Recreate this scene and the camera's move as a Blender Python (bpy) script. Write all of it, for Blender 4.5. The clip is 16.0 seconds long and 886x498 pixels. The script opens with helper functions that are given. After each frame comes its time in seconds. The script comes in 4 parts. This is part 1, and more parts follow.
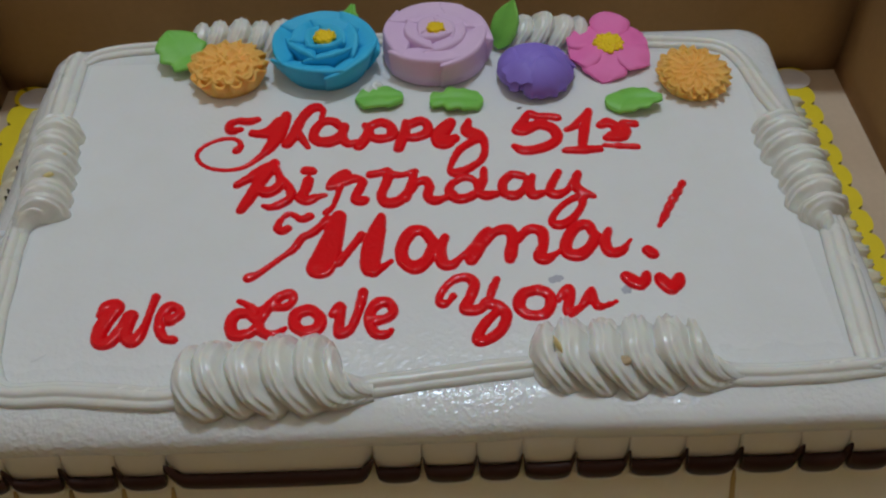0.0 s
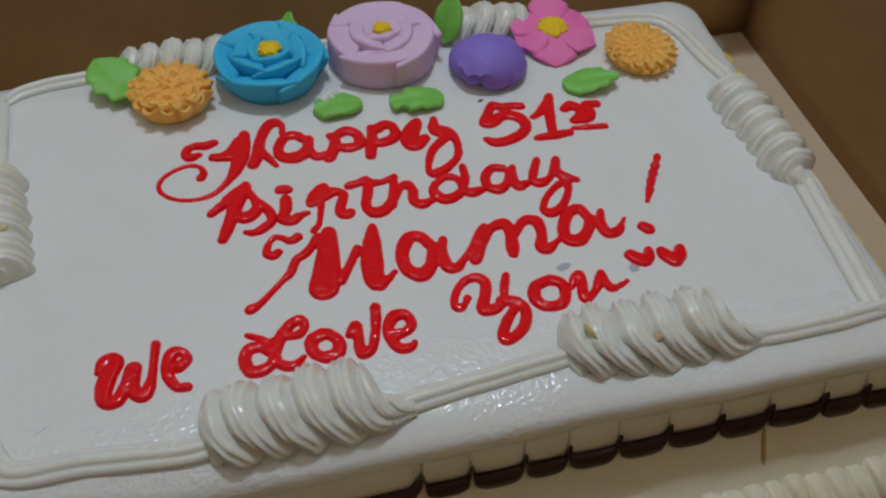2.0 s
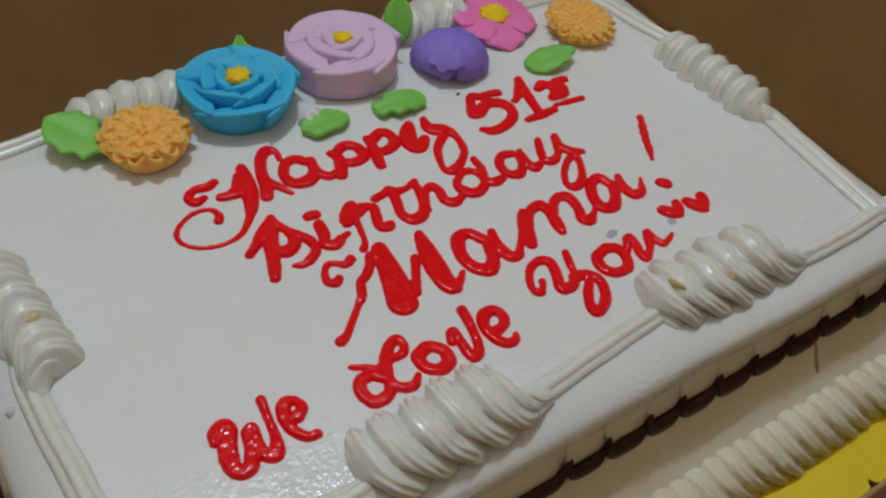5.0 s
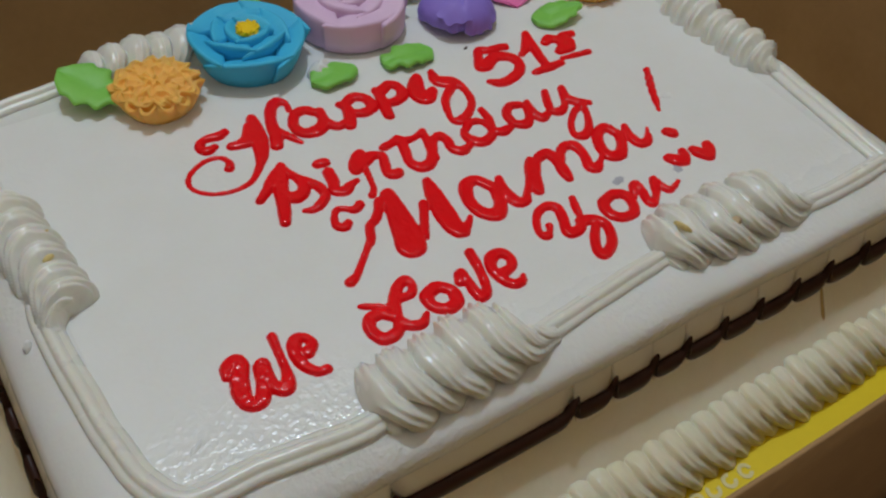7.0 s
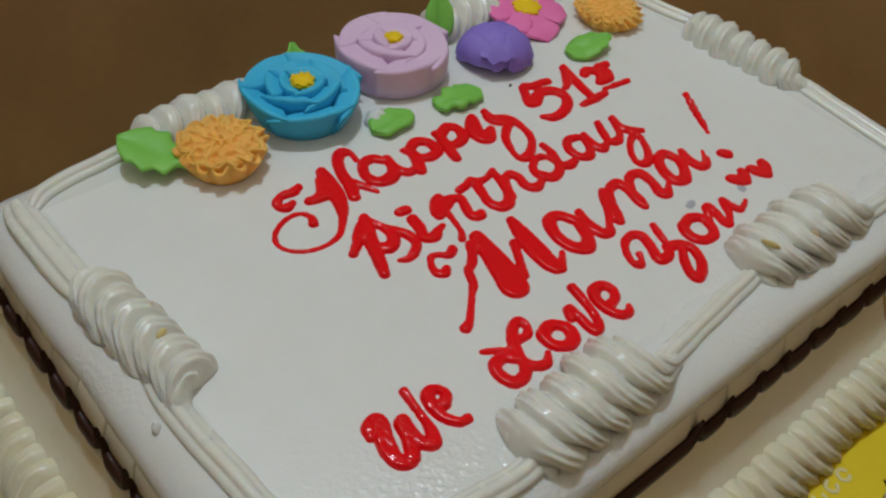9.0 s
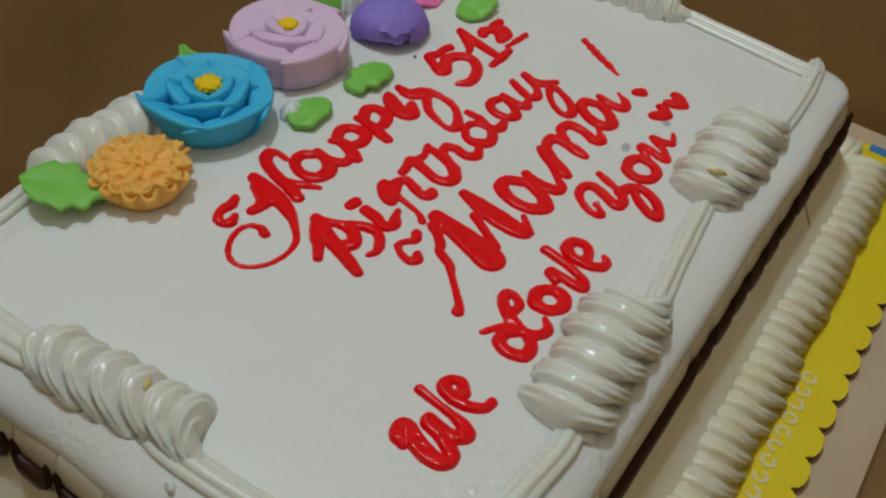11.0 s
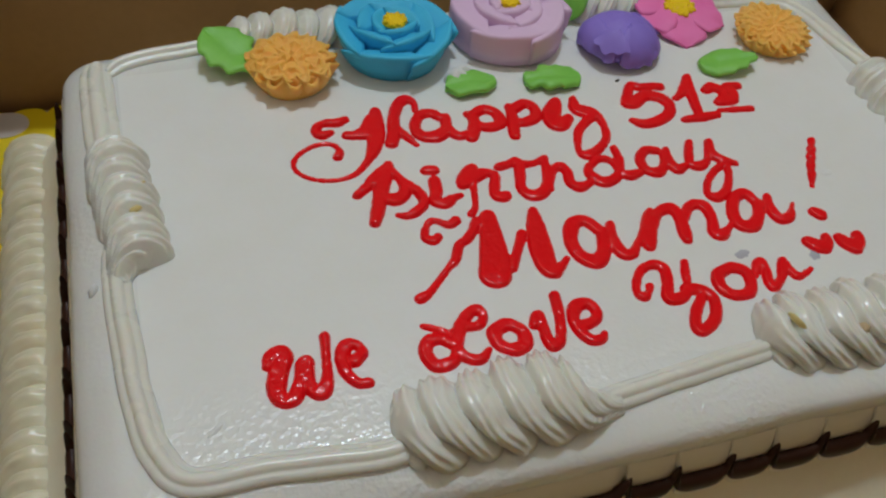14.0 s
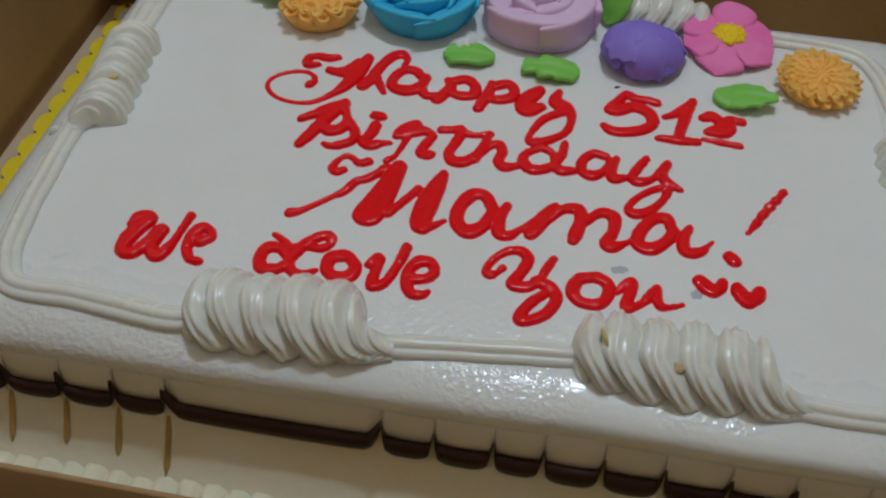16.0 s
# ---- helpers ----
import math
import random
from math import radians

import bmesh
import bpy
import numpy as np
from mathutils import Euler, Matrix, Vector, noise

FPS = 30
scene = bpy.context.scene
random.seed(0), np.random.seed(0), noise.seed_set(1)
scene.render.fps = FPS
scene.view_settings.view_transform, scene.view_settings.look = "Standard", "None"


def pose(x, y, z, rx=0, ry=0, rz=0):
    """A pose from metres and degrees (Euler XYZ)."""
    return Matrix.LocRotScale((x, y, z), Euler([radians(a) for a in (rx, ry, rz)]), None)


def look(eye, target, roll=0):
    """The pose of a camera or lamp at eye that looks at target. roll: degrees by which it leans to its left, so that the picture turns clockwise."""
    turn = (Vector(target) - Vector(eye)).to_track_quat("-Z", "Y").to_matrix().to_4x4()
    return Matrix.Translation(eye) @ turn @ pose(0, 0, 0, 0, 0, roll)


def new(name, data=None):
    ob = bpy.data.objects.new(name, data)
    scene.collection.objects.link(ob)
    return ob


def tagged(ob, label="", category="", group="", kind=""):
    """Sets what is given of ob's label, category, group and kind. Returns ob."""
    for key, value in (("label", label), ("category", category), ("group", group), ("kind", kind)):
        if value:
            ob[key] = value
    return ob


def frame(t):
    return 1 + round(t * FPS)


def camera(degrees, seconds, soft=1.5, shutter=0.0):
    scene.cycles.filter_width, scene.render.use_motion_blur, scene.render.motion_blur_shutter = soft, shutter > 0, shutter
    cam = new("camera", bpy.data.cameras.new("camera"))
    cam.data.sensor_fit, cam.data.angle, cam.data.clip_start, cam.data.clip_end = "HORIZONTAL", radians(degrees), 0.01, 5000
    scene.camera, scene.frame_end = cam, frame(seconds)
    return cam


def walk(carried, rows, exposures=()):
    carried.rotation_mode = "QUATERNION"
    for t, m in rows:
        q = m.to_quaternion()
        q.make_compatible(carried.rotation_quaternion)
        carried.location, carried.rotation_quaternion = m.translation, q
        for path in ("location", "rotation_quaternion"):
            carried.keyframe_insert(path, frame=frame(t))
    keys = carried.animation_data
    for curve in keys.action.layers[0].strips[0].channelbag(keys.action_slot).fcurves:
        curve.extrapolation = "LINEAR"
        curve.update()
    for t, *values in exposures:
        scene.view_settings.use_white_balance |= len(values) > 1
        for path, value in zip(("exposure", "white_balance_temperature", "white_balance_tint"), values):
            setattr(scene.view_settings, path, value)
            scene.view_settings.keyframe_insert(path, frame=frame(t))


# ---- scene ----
cam = camera(49.96, 16.0, soft=2.25)
# t, eye, target, roll
PATH = [
    (0, (-0.0046, -0.2639, 0.3286), (0.0016, 0.0038, 0.0315), -0.64),
    (0.5, (-0.0144, -0.2660, 0.3292), (0.0051, -0.0006, 0.0306), -0.64),
    (1, (-0.0211, -0.2594, 0.3308), (0.0101, 0.0044, 0.0318), -0.76),
    (1.5, (-0.0362, -0.2476, 0.3257), (0.0136, 0.0109, 0.0245), 0.77),
    (2, (-0.0586, -0.2487, 0.3241), (0.0101, 0.0089, 0.0259), 1.89),
    (2.5, (-0.0790, -0.2472, 0.3276), (0.0151, 0.0069, 0.0333), 3.45),
    (3, (-0.0967, -0.2356, 0.3243), (0.0171, 0.0120, 0.0315), 4.69),
    (3.5, (-0.1136, -0.2242, 0.3217), (0.0201, 0.0123, 0.0282), 5.79),
    (4, (-0.1309, -0.2185, 0.3194), (0.0175, 0.0095, 0.0262), 6.13),
    (4.5, (-0.1495, -0.2126, 0.3163), (0.0085, 0.0075, 0.0220), 5.88),
    (5, (-0.1620, -0.2052, 0.3125), (0.0068, 0.0126, 0.0226), 6.79),
    (5.2, (-0.1666, -0.2031, 0.3071), (0.0007, 0.0129, 0.0149), 6.08),
    (7.3, (-0.1693, -0.2192, 0.3032), (-0.0058, -0.0013, 0.0103), 5.90),
    (7.5, (-0.1713, -0.2149, 0.3017), (-0.0047, 0.0041, 0.0114), 5.87),
    (8, (-0.1727, -0.2108, 0.2975), (-0.0066, 0.0073, 0.0062), 5.97),
    (8.5, (-0.1954, -0.1952, 0.3023), (-0.0111, 0.0142, 0.0156), 6.36),
    (8.7, (-0.2071, -0.1866, 0.3026), (-0.0152, 0.0204, 0.0192), 6.67),
    (10.8, (-0.2477, -0.1294, 0.2897), (-0.0017, 0.0105, 0.0070), 6.90),
    (11, (-0.2477, -0.1275, 0.2896), (0.0015, 0.0084, 0.0078), 7.75),
    (11.5, (-0.2397, -0.1298, 0.2903), (0.0020, 0.0116, 0.0046), 8.26),
    (12, (-0.2238, -0.1446, 0.2980), (-0.0119, 0.0339, 0.0095), 8.73),
    (12.5, (-0.1979, -0.1877, 0.2975), (-0.0318, 0.0281, 0.0045), 8.52),
    (13, (-0.1850, -0.2205, 0.3001), (-0.0509, 0.0112, 0.0029), 9.18),
    (13.5, (-0.1836, -0.2075, 0.2978), (-0.0563, 0.0323, 0.0040), 8.46),
    (14, (-0.1321, -0.2169, 0.2962), (-0.0364, 0.0355, 0.0010), 6.44),
    (14.5, (-0.0709, -0.2388, 0.2986), (-0.0264, 0.0252, 0.0014), 4.68),
    (15, (-0.0306, -0.2571, 0.2977), (-0.0259, 0.0110, 0.0010), 3.46),
    (15.5, (-0.0089, -0.2612, 0.2963), (-0.0261, 0.0070, 0.0001), 2.94),
    (16, (0.0138, -0.2548, 0.2955), (-0.0250, 0.0136, 0.0015), 2.05),
]
walk(cam, [(t, look(eye, target, roll)) for t, eye, target, roll in PATH],
     exposures=[(0.0, -0.08, 6330, 10), (3.0, -0.04, 6350, 10), (4.0, 0.04, 6550, 9), (5.2, 0.06, 6550, 9), (8.0, 0.13, 6700, 8), (11.0, 0.09, 6750, 4), (12.0, 0.11, 6850, 5), (13.0, 0.18, 6700, 5), (14.5, 0.02, 6800, 9), (15.5, -0.10, 6450, 8), (16.0, -0.05, 6400, 9)])

# ---- light: one warm-white bulb above and behind the cake, in a closed room ----
world = bpy.data.worlds.new("world")
scene.world = world
world.use_nodes = True
world.node_tree.nodes["Background"].inputs[0].default_value = (1.0, 0.9, 0.75, 1)
world.node_tree.nodes["Background"].inputs[1].default_value = 0.02
bulb = bpy.data.lights.new("ceiling_bulb", "POINT")
bulb.energy = 34.0
bulb.shadow_soft_size = 0.045
bulb.color = (0.685, 0.83, 1.0)
new("ceiling_bulb", bulb).location = (0.06, 0.42, 1.72)

TOP = 0.066       # height of the cake's top
BOARD = 0.008     # height of the board's top
MM = 0.001


# ---- helpers for meshes ----
def mesh_of(name, verts, faces, material, smooth=True):
    me = bpy.data.meshes.new(name)
    me.from_pydata([tuple(v) for v in verts], [], [tuple(f) for f in faces])
    me.materials.append(material)
    if smooth:
        me.polygons.foreach_set("use_smooth", [True] * len(me.polygons))
    me.update()
    return me


def thing(name, label, category, group="", kind=""):
    return tagged(new(name), label, category, group, kind)


def part(name, geometry, material, parent, label="", smooth=True):
    ob = new(name, mesh_of(name, geometry[0], geometry[1], material, smooth))
    ob.parent = parent
    return tagged(ob, label)


def solid(name, geometry, material, label, category, group="", kind="", smooth=True):
    ob = new(name, mesh_of(name, geometry[0], geometry[1], material, smooth))
    return tagged(ob, label, category, group, kind)


def from_bmesh(bm):
    bm.verts.ensure_lookup_table()
    bm.verts.index_update()
    got = [v.co.copy() for v in bm.verts], [[v.index for v in f.verts] for f in bm.faces]
    bm.free()
    return got


def box_geo(x0, x1, y0, y1, z0, z1, bevel=0.0, segments=2):
    bm = bmesh.new()
    bmesh.ops.create_cube(bm, size=1.0)
    for v in bm.verts:
        v.co = Vector(((x0 + x1) / 2 + v.co.x * (x1 - x0), (y0 + y1) / 2 + v.co.y * (y1 - y0), (z0 + z1) / 2 + v.co.z * (z1 - z0)))
    if bevel:
        bmesh.ops.bevel(bm, geom=bm.edges[:], offset=bevel, segments=segments, affect="EDGES", profile=0.6)
    return from_bmesh(bm)


def moved(geometry, m):
    return [m @ Vector(v) for v in geometry[0]], geometry[1]


def spline(points, steps=10):
    """Points along a smooth curve through rows of numbers."""
    p = np.array(points, float)
    p = np.vstack([2 * p[0] - p[1], p, 2 * p[-1] - p[-2]])
    out = []
    for i in range(1, len(p) - 2):
        a, b, c, d = p[i - 1], p[i], p[i + 1], p[i + 2]
        for u in np.linspace(0, 1, steps, endpoint=False):
            out.append(0.5 * (2 * b + (c - a) * u + (2 * a - 5 * b + 4 * c - d) * u * u + (3 * b - a - 3 * c + d) * u ** 3))
    out.append(p[-2])
    return np.array(out)


def lathe_strip(rings, closed=False):
    """Faces between equal rings of points; each ring is a closed loop. The two ends are capped."""
    n = len(rings[0])
    verts = [tuple(v) for ring in rings for v in ring]
    faces = []
    count = len(rings)
    for i in range(count if closed else count - 1):
        for j in range(n):
            k, a, b = (j + 1) % n, i * n, ((i + 1) % count) * n
            faces.append((a + j, a + k, b + k, b + j))
    if not closed:
        faces.append(tuple(range(n - 1, -1, -1)))
        faces.append(tuple((count - 1) * n + j for j in range(n)))
    return verts, faces


def sweep(path, scales, section, upright=False):
    """A section of (side, up) points carried along a path; scales: one factor for each point of the path."""
    path = np.array(path, float)
    t = np.gradient(path, axis=0)
    t /= np.linalg.norm(t, axis=1)[:, None]
    side = np.cross(t[0], (0, 0, 1)) if abs(t[0][2]) < 0.98 else np.array((1.0, 0, 0))
    side /= np.linalg.norm(side)
    rings = []
    for i in range(len(path)):
        if upright:
            side = np.cross(t[i], (0, 0, 1))
        elif i:
            v1 = path[i] - path[i - 1]
            c1 = v1 @ v1 + 1e-18
            r_l = side - 2 / c1 * (v1 @ side) * v1
            t_l = t[i - 1] - 2 / c1 * (v1 @ t[i - 1]) * v1
            v2 = t[i] - t_l
            c2 = v2 @ v2 + 1e-18
            side = r_l - 2 / c2 * (v2 @ r_l) * v2
        side = side / np.linalg.norm(side)
        up = np.cross(side, t[i])
        rings.append(path[i] + scales[i] * (section[:, :1] * side + section[:, 1:] * up))
    return lathe_strip(rings)


# ---- materials ----
def material(name, colour, rough=0.5, vary=0.06, grain=400.0, bump=0.1, bump_scale=300.0, deep=0.0004, coat=0.0, subsurface=0.0, second=None, patches=40.0, specular=0.5, patchy=False, front=0.0):
    """A surface with grain and larger patches of colour, and a fine relief."""
    m = bpy.data.materials.new(name)
    m.use_nodes = True
    n, link = m.node_tree.nodes, m.node_tree.links.new
    b = n["Principled BSDF"]
    where = n.new("ShaderNodeTexCoord")
    fine, wide = n.new("ShaderNodeTexNoise"), n.new("ShaderNodeTexNoise")
    fine.inputs["Scale"].default_value, wide.inputs["Scale"].default_value = grain, patches
    fine.inputs["Detail"].default_value = wide.inputs["Detail"].default_value = 4
    link(where.outputs["Object"], fine.inputs["Vector"])
    link(where.outputs["Object"], wide.inputs["Vector"])
    ramp = n.new("ShaderNodeMix")
    ramp.data_type = "RGBA"
    other = second or [c * (1 - 3 * vary) for c in colour]
    ramp.inputs[6].default_value, ramp.inputs[7].default_value = (*colour, 1), (*other, 1)
    spread = n.new("ShaderNodeMapRange")
    spread.inputs["From Min"].default_value, spread.inputs["From Max"].default_value = 0.35, 0.75
    link(wide.outputs["Fac"], spread.inputs["Value"])
    link(spread.outputs["Result"], ramp.inputs[0])
    speck = n.new("ShaderNodeHueSaturation")
    value = n.new("ShaderNodeMapRange")
    value.inputs["To Min"].default_value, value.inputs["To Max"].default_value = 1 - vary, 1 + vary
    link(fine.outputs["Fac"], value.inputs["Value"])
    link(value.outputs["Result"], speck.inputs["Value"])
    link(ramp.outputs[2], speck.inputs["Color"])
    link(speck.outputs["Color"], b.inputs["Base Color"])
    uneven = n.new("ShaderNodeMapRange")
    uneven.inputs["To Min"].default_value, uneven.inputs["To Max"].default_value = max(rough - 0.08, 0.03), rough + 0.08
    link(wide.outputs["Fac"], uneven.inputs["Value"])
    link(uneven.outputs["Result"], b.inputs["Roughness"])
    b.inputs["Coat Weight"].default_value = coat
    b.inputs["Coat Roughness"].default_value = 0.12
    b.inputs["Specular IOR Level"].default_value = specular
    if subsurface:
        b.inputs["Subsurface Weight"].default_value = subsurface
        b.inputs["Subsurface Radius"].default_value = (0.003, 0.002, 0.0012)
        b.inputs["Subsurface Scale"].default_value = 1.0
    if bump:
        relief, raise_ = n.new("ShaderNodeTexNoise"), n.new("ShaderNodeBump")
        relief.inputs["Scale"].default_value, relief.inputs["Detail"].default_value = bump_scale, 3
        link(where.outputs["Object"], relief.inputs["Vector"])
        raise_.inputs["Strength"].default_value, raise_.inputs["Distance"].default_value = bump, deep
        link(relief.outputs["Fac"], raise_.inputs["Height"])
        if patchy:
            peaks = n.new("ShaderNodeMapRange")
            peaks.inputs["From Min"].default_value, peaks.inputs["From Max"].default_value = 0.38, 0.85
            relief.inputs["Detail"].default_value = 1
            link(relief.outputs["Fac"], peaks.inputs["Value"])
            link(peaks.outputs["Result"], raise_.inputs["Height"])
            where_rough, gate = n.new("ShaderNodeTexNoise"), n.new("ShaderNodeMapRange")
            where_rough.inputs["Scale"].default_value, where_rough.inputs["Detail"].default_value = 22.0, 2
            link(where.outputs["Object"], where_rough.inputs["Vector"])
            gate.inputs["From Min"].default_value, gate.inputs["From Max"].default_value = 0.43, 0.64
            gate.inputs["To Min"].default_value, gate.inputs["To Max"].default_value = 0.18 * bump, bump
            link(where_rough.outputs["Fac"], gate.inputs["Value"])
            if front:
                # the surface was dragged rough along the front edge
                split, band, most = n.new("ShaderNodeSeparateXYZ"), n.new("ShaderNodeMapRange"), n.new("ShaderNodeMath")
                link(where.outputs["Object"], split.inputs[0])
                band.inputs["From Min"].default_value, band.inputs["From Max"].default_value = -0.045, -0.085
                band.inputs["To Max"].default_value = front
                link(split.outputs["Y"], band.inputs["Value"])
                most.operation = "MAXIMUM"
                link(gate.outputs["Result"], most.inputs[0])
                link(band.outputs["Result"], most.inputs[1])
                link(most.outputs[0], raise_.inputs["Strength"])
                wet, gloss = n.new("ShaderNodeMapRange"), n.new("ShaderNodeMath")
                wet.inputs["From Min"].default_value, wet.inputs["From Max"].default_value = 0.1, front
                wet.inputs["To Min"].default_value, wet.inputs["To Max"].default_value = 1.0, 0.5
                link(most.outputs[0], wet.inputs["Value"])
                gloss.operation = "MULTIPLY"
                link(uneven.outputs["Result"], gloss.inputs[0])
                link(wet.outputs["Result"], gloss.inputs[1])
                link(gloss.outputs[0], b.inputs["Roughness"])
            else:
                link(gate.outputs["Result"], raise_.inputs["Strength"])
        link(raise_.outputs["Normal"], b.inputs["Normal"])
    return m


ICING = material("white_buttercream", (0.80, 0.80, 0.78), 0.44, 0.012, 500, 0.24, 480, 0.0004, patchy=True, front=0.75, subsurface=0.12, second=(0.785, 0.78, 0.74), patches=60)
RIM_ICING = material("pebbled_buttercream_rim", (0.80, 0.80, 0.78), 0.21, 0.012, 500, 0.62, 480, 0.0005, patchy=True, subsurface=0.35, second=(0.785, 0.78, 0.74), patches=60)
CREAM = material("ivory_buttercream", (0.80, 0.795, 0.74), 0.27, 0.02, 500, 0.3, 260, 0.0005, subsurface=0.45, second=(0.78, 0.76, 0.67))
ROPE = material("warm_cream_rope", (0.84, 0.79, 0.62), 0.31, 0.02, 500, 0.35, 260, 0.0005, subsurface=0.45, second=(0.80, 0.72, 0.50))
SIDE = material("cream_side_icing", (0.92, 0.86, 0.69), 0.42, 0.03, 400, 0.4, 200, 0.0006, subsurface=0.35, second=(0.89, 0.80, 0.58))
RED = material("red_gel_icing", (0.93, 0.004, 0.010), 0.13, 0.03, 600, 0.34, 620, 0.0006, second=(0.84, 0.003, 0.008), specular=0.32)
# The coat's white icing tinted ivory; the tabs' warm shade is in this colour.
SHADED_ICING = material("shade_tinted_icing", (0.82, 0.79, 0.70), 0.40, 0.02, 400, 0.35, 220, 0.0005, subsurface=0.12, second=(0.82, 0.76, 0.62))
CHOCOLATE = material("dark_chocolate_icing", (0.050, 0.020, 0.013), 0.34, 0.1, 500, 0.2, 300, 0.0004, specular=0.12)
SYRUP = material("brown_syrup_streak", (0.56, 0.38, 0.13), 0.35, 0.1, 500, 0.2, 300)
BLUE = material("blue_gumpaste", (0.035, 0.49, 0.80), 0.6, 0.03, 500, 0.15, 300, second=(0.06, 0.54, 0.82))
LILAC = material("pale_lilac_gumpaste", (0.77, 0.53, 0.76), 0.6, 0.02, 500, 0.15, 300, second=(0.80, 0.58, 0.77))
PURPLE = material("violet_gumpaste", (0.29, 0.20, 0.70), 0.6, 0.03, 500, 0.2, 250, second=(0.25, 0.165, 0.64))
PINK = material("pink_gumpaste", (0.92, 0.17, 0.47), 0.6, 0.03, 500, 0.15, 250, second=(0.94, 0.23, 0.53))
ORANGE = material("orange_gumpaste", (1.0, 0.47, 0.085), 0.65, 0.04, 500, 0.25, 300, subsurface=0.6, second=(1.0, 0.53, 0.14))
GREEN = material("green_gumpaste", (0.20, 0.57, 0.075), 0.5, 0.05, 500, 0.2, 300, second=(0.26, 0.62, 0.10))
YELLOW = material("yellow_stamen_paste", (0.95, 0.66, 0.02), 0.7, 0.08, 900, 0.4, 700, second=(0.88, 0.62, 0.03), specular=0.2)
BOARD_YELLOW = material("yellow_printed_board", (0.92, 0.70, 0.020), 0.45, 0.03, 300, 0.1, 200, second=(0.88, 0.66, 0.018))
PRINT = material("pale_lilac_print", (0.86, 0.75, 0.36), 0.5, 0.03, 300, 0.05)
PRINT_DOT = material("lilac_print", (0.74, 0.68, 0.66), 0.5, 0.03, 300, 0.05)
PRINT_BLUE = material("blue_print", (0.05, 0.25, 0.60), 0.5, 0.03, 300, 0.05)
BOARD_EDGE = material("grey_board_core", (0.16, 0.11, 0.07), 0.8, 0.1, 500, 0.2)
CARDBOARD = material("brown_cardboard", (0.41, 0.247, 0.113), 0.75, 0.08, 260, 0.25, 160, 0.0005, second=(0.325, 0.186, 0.083), patches=14, specular=0.2)
KRAFT = material("pale_kraft_liner", (0.66, 0.50, 0.34), 0.75, 0.06, 260, 0.2, 160, 0.0004, second=(0.60, 0.44, 0.29), patches=20, specular=0.2)
ROOM_BOUNCE = material("room_bounce_paint", (0.66, 0.555, 0.435), 0.8, 0.04, 40, 0.1, 60, 0.002, patches=2)
TABLE_WOOD = material("dark_table_wood", (0.13, 0.07, 0.035), 0.45, 0.15, 60, 0.15, 80, patches=6)
SMUDGE = material("grey_gel_smudge", (0.50, 0.50, 0.55), 0.4, 0.1, 900, 0.2, 600)
FLECK = material("dark_crumb", (0.06, 0.035, 0.02), 0.6, 0.1, 900, 0.2)
BUTTER = material("yellow_butter_streak", (0.76, 0.60, 0.24), 0.4, 0.05, 600, 0.2)

# ---- the room, the table and the open box ----
# Unseen room, added; south and west walls stand close to bounce fill light.
X0, X1, Y0, Y1 = -0.85, 2.0, -0.8, 2.2
for name, geo in (
    ("floor", box_geo(X0, X1, Y0, Y1, -0.85, -0.75)),
    ("ceiling", box_geo(X0, X1, Y0, Y1, 2.20, 2.30)),
    ("wall_north", box_geo(X0 - 0.1, X1 + 0.1, Y1, Y1 + 0.1, -0.85, 2.30)),
    ("fill_wall_south", box_geo(X0 - 0.1, X1 + 0.1, Y0 - 0.1, Y0, -0.85, 2.30)),
    ("wall_east", box_geo(X1, X1 + 0.1, Y0, Y1, -0.85, 2.30)),
    ("fill_wall_west", box_geo(X0 - 0.1, X0, Y0, Y1, -0.85, 2.30)),
):
    solid(name, geo, ROOM_BOUNCE, "plain unseen room surface that bounces light onto the cake", "wall" if "wall" in name else name, kind="structure", smooth=False)

table = thing("table", "dark wooden table under the cake box", "table")
part("tabletop", box_geo(-0.7, 0.7, -0.45, 0.5, -0.035, 0.0, 0.004), TABLE_WOOD, table)
for x in (-0.64, 0.64):
    for y in (-0.39, 0.44):
        part("leg", box_geo(x - 0.03, x + 0.03, y - 0.03, y + 0.03, -0.75, -0.035, 0.003), TABLE_WOOD, table)

BX0, BX1, BY0, BY1, RIM = -0.230, 0.2215, -0.1735, 0.1535, 0.130
box = thing("cardboard_box", "open brown corrugated cardboard cake box on the table", "cardboard box")
part("bottom_panel", box_geo(BX0, BX1, BY0, BY1, 0.0004, 0.004), KRAFT, box, "paler kraft bottom", smooth=False)


